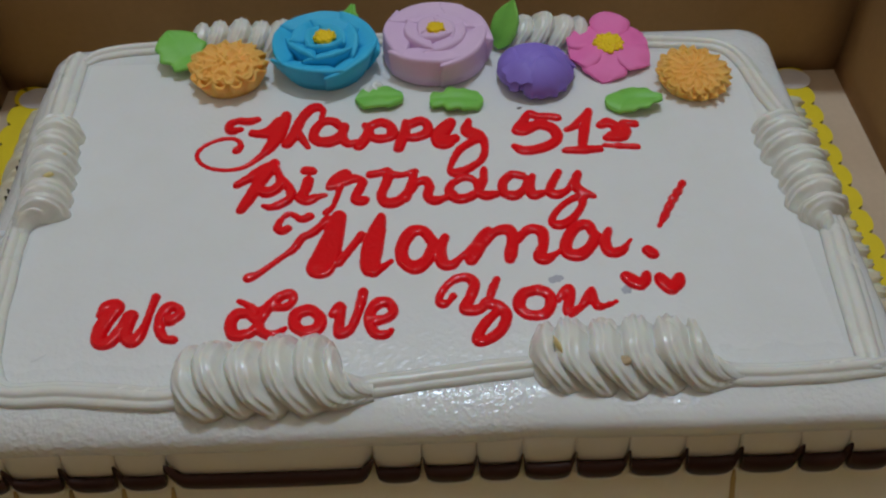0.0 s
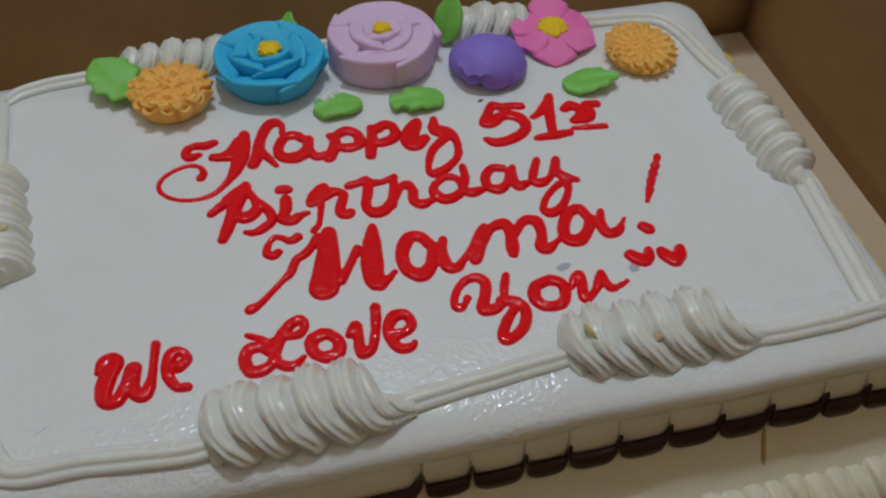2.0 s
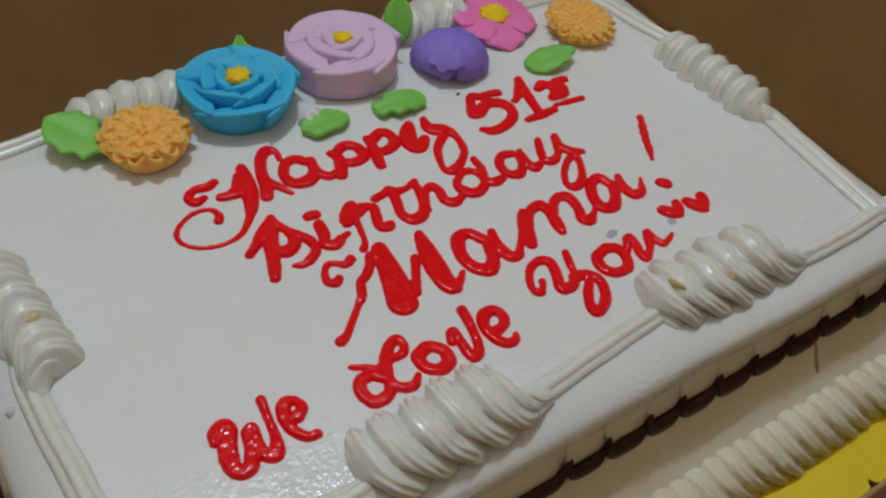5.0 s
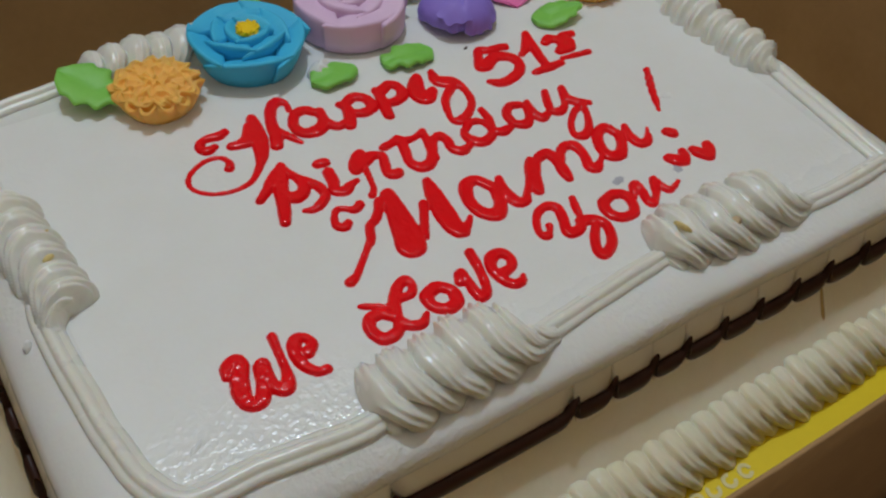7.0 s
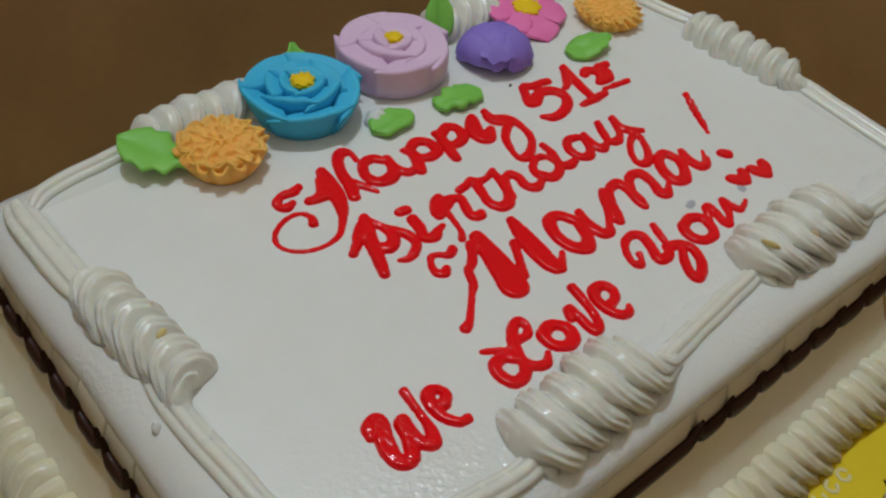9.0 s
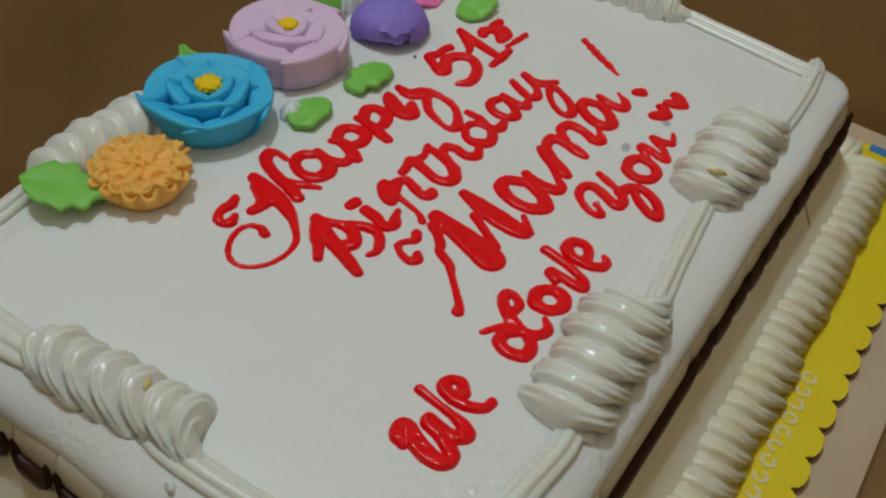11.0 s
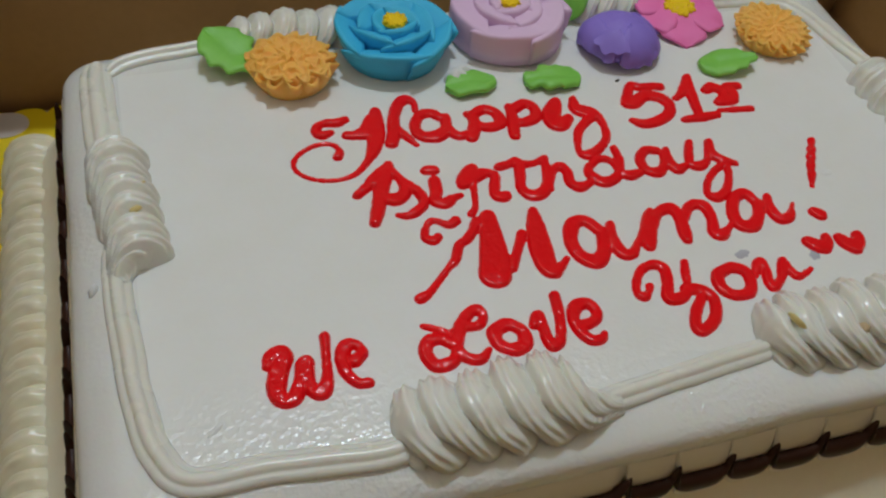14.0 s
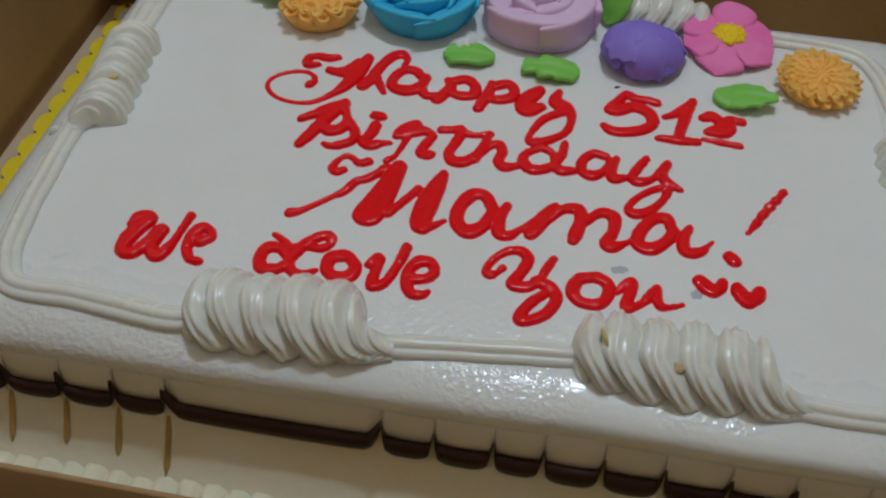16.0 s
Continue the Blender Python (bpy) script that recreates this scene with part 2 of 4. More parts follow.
def wall_panel(along, at, lo, hi, outward):
    """A cardboard wall, a little bowed, with a soft folded foot."""
    verts, n, rows = [], 24, 8
    for i in range(n + 1):
        u = lo + (hi - lo) * i / n
        for j in range(rows + 1):
            z = 0.0004 + (RIM - 0.0004) * j / rows
            bow = (0.0010 + 0.0012 * math.sin(math.pi * i / n)) * (j / rows) + 0.0006 * noise.noise((u * 20, z * 20, at * 9))
            for d in (0.0, 0.0011):
                w = at + outward * (bow + d)
                verts.append((u, w, z) if along == "x" else (w, u, z))
    faces, s = [], 2 * (rows + 1)
    for i in range(n):
        for j in range(rows):
            for d in (0, 1):
                a = i * s + 2 * j + d
                f = (a, a + s, a + s + 2, a + 2)
                faces.append(f if d else f[::-1])
        a = i * s + 2 * rows
        faces.append((a, a + 1, a + s + 1, a + s))
        a = i * s
        faces.append((a + 1, a, a + s, a + s + 1))
    for i in (0, n):
        for j in range(rows):
            a = i * s + 2 * j
            faces.append((a, a + 1, a + 3, a + 2) if i == 0 else (a + 1, a, a + 2, a + 3))
    return verts, faces


part("wall_panel", wall_panel("x", BY1, BX0 - 0.0011, BX1 + 0.0011, 1), CARDBOARD, box)
part("wall_panel", wall_panel("x", BY0, BX0 - 0.0011, BX1 + 0.0011, -1), CARDBOARD, box)
part("wall_panel", wall_panel("y", BX0, BY0, BY1, -1), CARDBOARD, box)
part("wall_panel", wall_panel("y", BX1, BY0, BY1, 1), CARDBOARD, box)

# ---- the scalloped cake board ----
GX0, GX1, GY0, GY1 = -0.2225, 0.2020, -0.1565, 0.1510
board = thing("cake_board", "yellow printed cake board with scalloped edges", "cake board")


def scalloped(x0, x1, y0, y1, step=0.0155, depth=0.0042):
    """Outline of a rectangle whose edges are rows of round lobes."""
    out = []
    for (ax, ay), (bx, by) in (((x0, y0), (x1, y0)), ((x1, y0), (x1, y1)), ((x1, y1), (x0, y1)), ((x0, y1), (x0, y0))):
        length = math.hypot(bx - ax, by - ay)
        n = round(length / step)
        dx, dy = (bx - ax) / length, (by - ay) / length
        for i in range(n):
            for k in range(8):
                v = k / 8
                bulge = depth * (math.sqrt(max(0.0, 1 - (2 * v - 1) ** 2)) - 1)
                s = (i + v) * length / n
                out.append((ax + dx * s + dy * bulge, ay + dy * s - dx * bulge))
    return out


def plate(outline, z0, z1):
    n = len(outline)
    verts = [(x, y, z0) for x, y in outline] + [(x, y, z1) for x, y in outline]
    faces = [tuple(range(n - 1, -1, -1)), tuple(range(n, 2 * n))]
    return verts, faces + [(i, (i + 1) % n, n + (i + 1) % n, n + i) for i in range(n)]


def edged_plate(outline, z0, z1, inset):
    """A plate with a lobed edge round a plain rectangle."""
    xs, ys = [p[0] for p in outline], [p[1] for p in outline]
    x0, x1, y0, y1 = min(xs) + inset, max(xs) - inset, min(ys) + inset, max(ys) - inset
    inner = [(min(max(x, x0), x1), min(max(y, y0), y1)) for x, y in outline]
    n = len(outline)
    verts = [(x, y, z) for z in (z0, z1) for ring in (outline, inner) for x, y in ring]
    verts += [(x, y, z) for z in (z0, z1) for x, y in ((x0, y0), (x1, y0), (x1, y1), (x0, y1))]
    faces = [(4 * n + 3, 4 * n + 2, 4 * n + 1, 4 * n), (4 * n + 4, 4 * n + 5, 4 * n + 6, 4 * n + 7)]
    for i in range(n):
        k = (i + 1) % n
        faces += [(i, k, 2 * n + k, 2 * n + i), (k, i, n + i, n + k), (2 * n + i, 2 * n + k, 3 * n + k, 3 * n + i)]
    return verts, faces


outline = scalloped(GX0, GX1, GY0, GY1)
part("board_core", edged_plate(outline, 0.0042, BOARD - 0.0006, 0.008), BOARD_EDGE, board, "grey-brown cardboard core", smooth=False)
part("printed_sheet", edged_plate(outline, BOARD - 0.0006, BOARD, 0.008), BOARD_YELLOW, board, smooth=False)


def disc(cx, cy, rx, ry, z0, z1, n=40):
    return plate([(cx + rx * math.cos(2 * math.pi * i / n), cy + ry * math.sin(2 * math.pi * i / n)) for i in range(n)], z0, z1)


for cx in (-0.209, 0.193):
    part("printed_dot", disc(cx, 0.141, 0.0105, 0.0085, BOARD, BOARD + 0.0003), PRINT_DOT, board, "pale lilac printed dot", smooth=False)
# Print that stands for a maker's mark: plain open rings.


def open_ring(cx, cy, rx, ry, wide, a0, sweep_by, n=20):
    """A flat printed ring with a gap, or a whole one."""
    turns = [math.radians(a0 + sweep_by * i / n) for i in range(n + 1)]
    edge = [(cx + rx * math.cos(a), cy + ry * math.sin(a)) for a in turns] + [(cx + (rx - wide) * math.cos(a), cy + (ry - wide) * math.sin(a)) for a in turns[::-1]]
    verts = [(x, y, z) for z in (BOARD, BOARD + 0.0003) for x, y in edge]
    m, faces = len(edge), []
    for i in range(n):
        j = m - 1 - i
        faces += [(i, i + 1, j - 1, j)[::-1], (m + i, m + i + 1, m + j - 1, m + j)]
    return verts, faces + [(i, (i + 1) % m, m + (i + 1) % m, m + i) for i in range(m)]


for i in range(9):
    a = 0.034 - 0.0078 * i
    part("printed_mark", open_ring(-0.2125, a, 0.0031, 0.0030, 0.0015, 47 * i, 330 - 40 * (i % 3)), PRINT, board, "pale lilac printed mark", smooth=False)
    part("printed_mark", open_ring(a, -0.1420, 0.0030, 0.0031, 0.0015, 61 * i, 330 - 40 * (i % 3)), PRINT, board, "pale lilac printed mark", smooth=False)
part("printed_bar", box_geo(0.197, 0.203, -0.131, -0.119, BOARD, BOARD + 0.0003), PRINT_BLUE, board, "small blue printed bar", smooth=False)

# ---- the cake ----
cake = thing("cake", "rectangular white frosted cake with piped borders and chocolate swags", "cake")
CX, CY, HX, HY = -0.0090, 0.0040, 0.1670, 0.1080


def rounded_rect(d, z, radius, n=14, straight=(40, 26), wobble=0.0, sag=0.0):
    """A loop of points round the cake, d outside the cake's own outline."""
    hx, hy, r = HX + d, HY + d, max(radius + d, 0.002)
    pts = []
    for q, (sx, sy) in enumerate(((1, -1), (1, 1), (-1, 1), (-1, -1))):
        ox, oy = sx * (hx - r), sy * (hy - r)
        for k in range(n + 1):
            a = math.radians(-90 + 90 * q + 90 * k / n)
            pts.append((ox + r * math.cos(a), oy + r * math.sin(a)))
        nxt = ((1, 1), (-1, 1), (-1, -1), (1, -1))[q]
        a = math.radians(90 * q)
        s, e = pts[-1], (nxt[0] * (hx - r) + r * math.cos(a), nxt[1] * (hy - r) + r * math.sin(a))
        m = straight[1] if q % 2 == 0 else straight[0]
        pts += [(s[0] + (e[0] - s[0]) * i / m, s[1] + (e[1] - s[1]) * i / m) for i in range(1, m)]
    ring = []
    for x, y in pts:
        w = wobble * noise.noise((x * 22, y * 22, 3.0)) + 0.4 * wobble * noise.noise((x * 70, y * 70, 9.0))
        l = math.hypot(x, y)
        ring.append((CX + x + w * x / l, CY + y + w * y / l, TOP + z + 0.7 * w - sag * min(1.0, max(0.0, (0.06 - x) / 0.2))))
    return ring


coat_rings = [rounded_rect(d, z, 0.016, wobble=w, sag=0.0034 * min(1.0, max(0.0, -z - 0.0003) / 0.003) * (z > -0.013)) for d, z, w in (
    (-0.007, -0.0205, 0.0006), (-0.0054, -0.0185, 0.0008), (-0.0034, -0.0168, 0.001), (-0.0016, -0.0122, 0.0011), (-0.0008, -0.0102, 0.0011), (-0.0006, -0.0070, 0.0011), (-0.0012, -0.0045, 0.0011), (-0.0028, -0.0028, 0.001),
    (-0.0058, -0.0018, 0.0009), (-0.0086, -0.0011, 0.0007), (-0.0115, -0.0005, 0.0005), (-0.0140, -0.0001, 0.0002), (-0.0160, 0.0, 0.0), (-0.022, 0.0, 0.0), (-0.030, 0.0, 0.0), (-0.050, 0.0, 0.0), (-0.07, 0.0, 0.0))]
coat = part("icing_coat", lathe_strip(coat_rings), RIM_ICING, cake, "smooth white buttercream coat with glistening pebbled patches")
coat.data.materials.append(ICING)
ring_size = len(coat_rings[0])
for face in coat.data.polygons:
    if face.index >= 13 * ring_size:
        face.material_index = 1
SLOPE = ((0.0165, -0.0120), (0.0180, -0.0040), (0.0220, 0.0004), (0.0260, 0.0022), (0.0300, 0.0042), (0.0340, 0.0064), (0.0380, 0.0088), (0.0420, 0.0118), (0.0455, 0.0150), (0.0490, 0.0185), (0.0530, 0.0220))
side_rings = [rounded_rect(-0.006, -0.0578, 0.016), rounded_rect(0.0190, -0.0578, 0.016)] + [rounded_rect(out, -drop, 0.016, wobble=0.0007 if drop > 0.02 else 0.0003) for drop, out in SLOPE[::-1]]
part("side_icing", lathe_strip(side_rings), SIDE, cake, "cream coloured frosted side")


def tab_plate(width, z_top, z_low, corner, thick, bulge=0.0):
    """A tongue of icing: straight above, round below, thick in the middle. Local x along the side, y outward."""
    n, pts = 16, []
    for i in range(n + 1):
        u = -1 + 2 * i / n
        drop = (1 - abs(u) ** corner) ** (1 / corner)
        pts.append((u * width / 2, z_low + (1 - drop) * (z_top - z_low) * 0.55))
    verts, faces, rows = [], [], 8
    for x, low in pts:
        for j in range(rows + 1):
            z = z_top + (low - z_top) * j / rows
            v = min(1.0, 1.15 * (1 - (2 * x / width) ** 40)) * (1 - max(0.0, (j / rows - 0.75) / 0.25) ** 2 * 0.9)
            grow = min(1.0, 3.0 * j / rows)
            verts.append((x, -0.0022 - 0.0002 * (j / rows) + thick * max(v, 0.0) * grow + bulge * j / rows, z))
    for i in range(n):
        for j in range(rows):
            a = i * (rows + 1) + j
            faces.append((a, a + 1, a + rows + 2, a + rows + 1))
    back = len(verts)
    verts += [(x, -0.003, z) for x, _, z in verts]
    faces += [tuple(back + k for k in f[::-1]) for f in faces[:]]
    edge = [j for j in range(rows + 1)] + [i * (rows + 1) + rows for i in range(1, n + 1)] + [n * (rows + 1) + j for j in range(rows - 1, -1, -1)] + [i * (rows + 1) for i in range(n - 1, 0, -1)]
    for a, b in zip(edge, edge[1:] + edge[:1]):
        faces.append((b, a, back + a, back + b))
    return verts, faces


def swag(width, sag=0.0030, radius=0.0044, level=-0.0238, out=0.0026, blunt=5, cusp=0.0085):
    """A crescent of chocolate that hangs from cusp to cusp."""
    n, rings = 32, []
    for i in range(n + 1):
        u = math.sin(math.pi / 2 * (-1 + 2 * i / n))
        r = radius * (1 - abs(u) ** blunt) ** 0.5 + 0.0005
        z = level + sag * (abs(u) ** 3) + (cusp * (max(0.0, abs(u) - 0.86) / 0.14) ** 1.5)
        rings.append([(u * width / 2, out + 0.62 * r * math.cos(a), z + r * math.sin(a)) for a in np.linspace(0, 2 * math.pi, 12, endpoint=False)])
    return lathe_strip(rings)


def side_frame(side, s):
    """Pose on a side of the cake, s metres along it."""
    if side == "front":
        return pose(s, CY - HY, TOP, 0, 0, 180)
    if side == "left":
        return pose(CX - HX, s, TOP, 0, 0, 90)
    return pose(CX + HX, s, TOP, 0, 0, -90)


rng = random.Random(4)
STREAK = 12
FRONT = [-0.1600, -0.1450, -0.1265, -0.1090, -0.0925, -0.0245, -0.0085, 0.0095, 0.0245, 0.0420, 0.0597, 0.0785, 0.0967, 0.1170, 0.1330, 0.1490]
LEFT = [-0.088, -0.070, -0.052, -0.033, -0.014, 0.004, 0.023, 0.041, 0.060, 0.078, 0.097]
for side, cuts in (("front", FRONT), ("left", LEFT), ("right", LEFT)):
    for a, b in zip(cuts, cuts[1:]):
        m, wide = side_frame(side, (a + b) / 2), b - a
        deep = 0.0028 + 0.0011 * min(1.0, max(0.0, ((a + b) / 2 + 0.16) / 0.31)) if side == "front" else 0.0034
        if wide > 0.03:
            part("chocolate_swag", moved(swag(wide, 0.0012, deep, -0.0246, blunt=18), m), CHOCOLATE, cake, "dark chocolate swag")
            part("icing_tab", moved(tab_plate(wide - 0.0006, -0.0080, -0.0232, 16, 0.0016, 0.0030), m), SHADED_ICING, cake)
            continue
        low = -0.0246 + 0.6 * deep + rng.uniform(-0.0005, 0.0005)
        part("icing_tab", moved(tab_plate(wide + 0.0002, -0.0080, low, 5.5, 0.0014 + rng.uniform(-0.0002, 0.0003), 0.0030), m), SHADED_ICING, cake)
        gap = 0.0040 if side == "left" else 0.0004
        part("chocolate_swag", moved(swag(wide - gap, 0.0026, deep + rng.uniform(-0.0003, 0.0003), -0.0246), m), CHOCOLATE, cake, "dark chocolate swag")
        lip = 0.0022 if side == "left" else 0.0012
        part("icing_lip", moved(swag(wide - 0.0022, 0.0022, lip, -0.0241 - deep - 0.8 * lip, 0.0032, cusp=0.0), m), SHADED_ICING, cake)
    for k, s in enumerate(cuts):
        if side == "front" and (k < 5 or k == STREAK):
            long = rng.uniform(0.013, 0.019)
            drop = [0.027 + long * i / 8 for i in range(9)]
            path = [(0, 0.0002 + float(np.interp(d, [p[0] for p in SLOPE], [p[1] for p in SLOPE])), -d) for d in drop]
            circle = np.array([(0.0011 * math.cos(a), 0.0006 * math.sin(a)) for a in np.linspace(0, 2 * math.pi, 8, endpoint=False)])
            geo = sweep(path, [0.5, 0.8, 1, 1, 1, 1, 1.1, 1.0, 0.3], circle)
            part("syrup_streak", moved(geo, side_frame(side, s)), SYRUP, cake, "brown syrup streak")


# piped ribbons and coils
def ribbon_section(width, height):
    a = np.linspace(-0.12, math.pi + 0.12, 34)
    m = 0.78 + 0.23 * np.abs(np.cos(2.5 * (a - math.pi / 2)))
    x, y = width * np.cos(a) * m, height * np.sin(a) * m
    return np.vstack([np.stack([x, y], 1), [[-0.8 * width, -0.0015], [0.8 * width, -0.0015]]])


def ribbon(points, width=4.3, height=4.1, ends=(0.55, 0.55)):
    """A piped band with three ridges; points in millimetres."""
    p = spline(points, 12) * MM
    wob = np.array([[noise.noise((x * 60, y * 60, 1)), noise.noise((x * 60, y * 60, 5))] for x, y in p])
    path = np.column_stack([p[:, 0] + 0.0006 * wob[:, 0], p[:, 1] + 0.0006 * wob[:, 1], np.full(len(p), TOP - 0.0004)])
    run = np.concatenate([[0], np.cumsum(np.linalg.norm(np.diff(p, axis=0), axis=1))])
    left, right = run, run[-1] - run
    scale = 1 - (1 - ends[0]) * np.exp(-left / 0.004) - (1 - ends[1]) * np.exp(-right / 0.004)
    scale *= 1 + 0.07 * wob[:, 0]
    return sweep(path, scale, ribbon_section(width * MM, height * MM), upright=True)


def piped_coil(start, end, turns, half, height, base=TOP, flip=False, lean=(6.5, 2.5, 3.0), blunt=(6.0, 5.0), tail=0.0, cut=7.0, crease=0.52, ridge=0.095, ridges=4, calm=0.0, seed=0, rows=30, around=52):
    """Star-piped loops laid one over the other from start to end (millimetres). Each loop is a shell that bows back over the top and sweeps
    towards the end along the outer and the inner side; calm: how smooth its inner flank is; lean: how far it sweeps outside, over the top and inside; tail: how far the last
    loop drifts to the outer side, where it thins into the ribbon."""
    a, b = np.array(start, float), np.array(end, float)
    length = np.linalg.norm(b - a)
    axis = (b - a) / length
    inner = np.array([-axis[1], axis[0]]) * (-1 if flip else 1)
    pitch = length / turns
    r = random.Random(seed)
    size = [(r.uniform(0.94, 1.06), r.uniform(0.93, 1.07), r.uniform(-0.8, 0.8)) for _ in range(int(turns) + 8)]
    count = int(turns * rows)
    theta = np.linspace(-0.10, math.pi + 0.10, around)
    least = 0.27 if tail else 0.03
    rings = []
    for i in range(count + 1):
        s = length * i / count
        near, far = min(1.0, s / blunt[0]), max(0.0, min(1.0, (length - s) / blunt[1]))
        start_round = max(0.03, (1 - (1 - near) ** 2.2) ** 0.5)
        end_round = max(least, (1 - (1 - far) ** 2.2) ** 0.5)
        soft = far * far * (3 - 2 * far)
        stop = max(0.0, min(1.0, (length - 0.55 * blunt[1] - s) / cut)) ** 0.5
        drift, fused = tail * (1 - soft) ** 0.9, (1 - soft) * (tail != 0)
        ring = []
        for th in theta:
            c, up = math.cos(th), max(0.0, math.sin(th))
            shift = (lean[0] * (1 + 1.6 * fused) if c > 0 else lean[2]) * (1 - up) ** 1.15 - lean[1] * up * (1 + 3.0 * fused)
            k = (s - shift) / pitch + 3 + 0.10 * noise.noise((s * 0.09, 1.4 * th, seed))
            wide, tall, off = size[int(k) % len(size)]
            taper = start_round * end_round
            if tail:
                side = 0.5 - 0.5 * math.cos(math.pi * min(1.0, max(0.0, 0.75 * (c + 0.9))))
                taper = start_round * (least + (1 - least) * (side * soft ** 0.9 + (1 - side) * stop))
            f = (k - int(k)) ** 0.72
            bump = max(0.0, 1 - abs(2 * f - 1) ** 2.0) ** 0.5
            bump += (1 - bump) * max(fused, calm * max(0.0, -c) ** 0.6)
            groove = ridge * (0.14 + 0.86 * abs(c)) * (1 - calm * (c < 0)) * min(1.0, 4 * up) * (0.5 - 0.5 * math.cos(2 * math.pi * ridges * f)) * min(1.0, 3 * bump)
            g = taper * (crease + (1 - crease) * bump - groove) * (1 + 0.03 * noise.noise((s * 0.25, 3 * th, seed + 5)))
            p = a + axis * s - inner * (half * wide * c * g + off * bump * taper + drift)
            ring.append((p[0] * MM, p[1] * MM, base + (-0.8 if math.sin(th) < 0 else height * tall * g * up) * MM))
        rings.append(ring)
    return lathe_strip(rings)


RIBBONS = (
    ([(-159.6, 4), (-159.8, -8), (-159.4, -22), (-158.4, -40), (-156.5, -60), (-153, -76), (-145, -86), (-124, -87), (-94, -89.5), (-78, -87)], (0.6, 0.5), 4.7),
    ([(-54, -90.4), (-44, -90.6), (-35, -89.8), (-26, -88), (-8, -85.5), (26, -81.5), (36, -81)], (0.6, 0.5)),
    ([(72, -86), (82, -86.2), (91, -86.8), (102, -87.4), (114, -87.5), (138, -86.0), (153.5, -83.5)], (0.6, 0.75)),
    ([(142, -88), (143, -79), (145.0, -55), (147.0, -34), (148, -22), (148.5, -12)], (0.8, 0.6), 5.6),
    ([(149, 26), (148.6, 37), (146, 47), (142.5, 59), (139.5, 78), (134, 90), (122, 95), (100, 97), (66, 100)], (0.6, 0.6)),
    ([(50, 103), (34, 103.2), (18, 103.4), (-20, 104), (-66, 105)], (0.6, 0.6)),
    ([(-90, 104), (-105, 104), (-116, 103), (-128, 101.5), (-140, 100.0), (-152, 97.0), (-158, 92)], (0.6, 0.6)),
    ([(-161.0, 97.5), (-161.8, 88), (-161.6, 75), (-161.3, 62), (-160.3, 50), (-158.5, 38)], (0.7, 0.6), 6.2),
)
for points, ends, *wide in RIBBONS:
    part("icing_ribbon", ribbon(points, *wide, ends=ends), CREAM, cake, "ridged ivory piped ribbon")
COILS = (
    dict(start=(-90.5, -84.0), end=(-24.0, -82.0), turns=6.1, half=15.2, height=12.2, blunt=(10, 18), lean=(8.0, 3.0, 1.0), tail=6.5, cut=4.0, crease=0.61),
    dict(start=(28.0, -78.0), end=(98.0, -79.0), turns=6.3, half=15.2, height=12.2, blunt=(10, 18), lean=(8.0, 3.0, 1.0), tail=8.0, cut=4.0, crease=0.58),
    dict(start=(142.0, 41.0), end=(146.5, -27.0), turns=7.6, half=12.2, height=11.0, blunt=(9, 15), lean=(2.0, 1.5, -2.5), tail=-1.0, ridge=0.11, crease=0.48),
    dict(start=(-158.5, 52.0), end=(-150.5, -14.0), turns=7.2, half=11.0, height=11.0, blunt=(14, 9), lean=(12.0, 2.5, 0.5), tail=8.0, cut=1.6, ridge=0.12, crease=0.50),
    dict(start=(73.0, 103.0), end=(30.0, 103.5), turns=4.6, half=11.6, height=11.0, blunt=(8, 8), lean=(4.0, 2.0, 5.0), ridge=0.07),
    dict(start=(-57.0, 104.0), end=(-113.0, 104.0), turns=6.0, half=11.8, height=11.0, blunt=(8, 10), lean=(4.0, 2.0, 5.0), ridge=0.07),
)
for k, shape in enumerate(COILS):
    part("icing_coil", piped_coil(seed=k, **shape), CREAM, cake, "coiled star-piped ivory buttercream rope")
ROPES = (
    dict(start=(-194.5, 121.0), end=(-196.5, -124.0), turns=31.0, half=13.6, height=15.0, lean=(9.0, 1.5, 5.0)),
    dict(start=(-190.0, -125.0), end=(176.0, -123.5), turns=46.0, half=14.2, height=14.0, lean=(11.0, 1.0, 0.0)),
    dict(start=(180.5, -118.0), end=(180.5, 118.0), turns=30.0, half=12.5, height=12.0),
    dict(start=(170.0, 127.5), end=(-180.0, 127.5), turns=45.0, half=12.5, height=12.0),
)
for k, shape in enumerate(ROPES):
    part("base_rope", piped_coil(seed=10 + k, base=BOARD, rows=22, around=36, crease=0.72, ridge=0.10, ridges=3, calm=0.8, **shape), ROPE, cake, "coiled ivory buttercream rope along the foot")


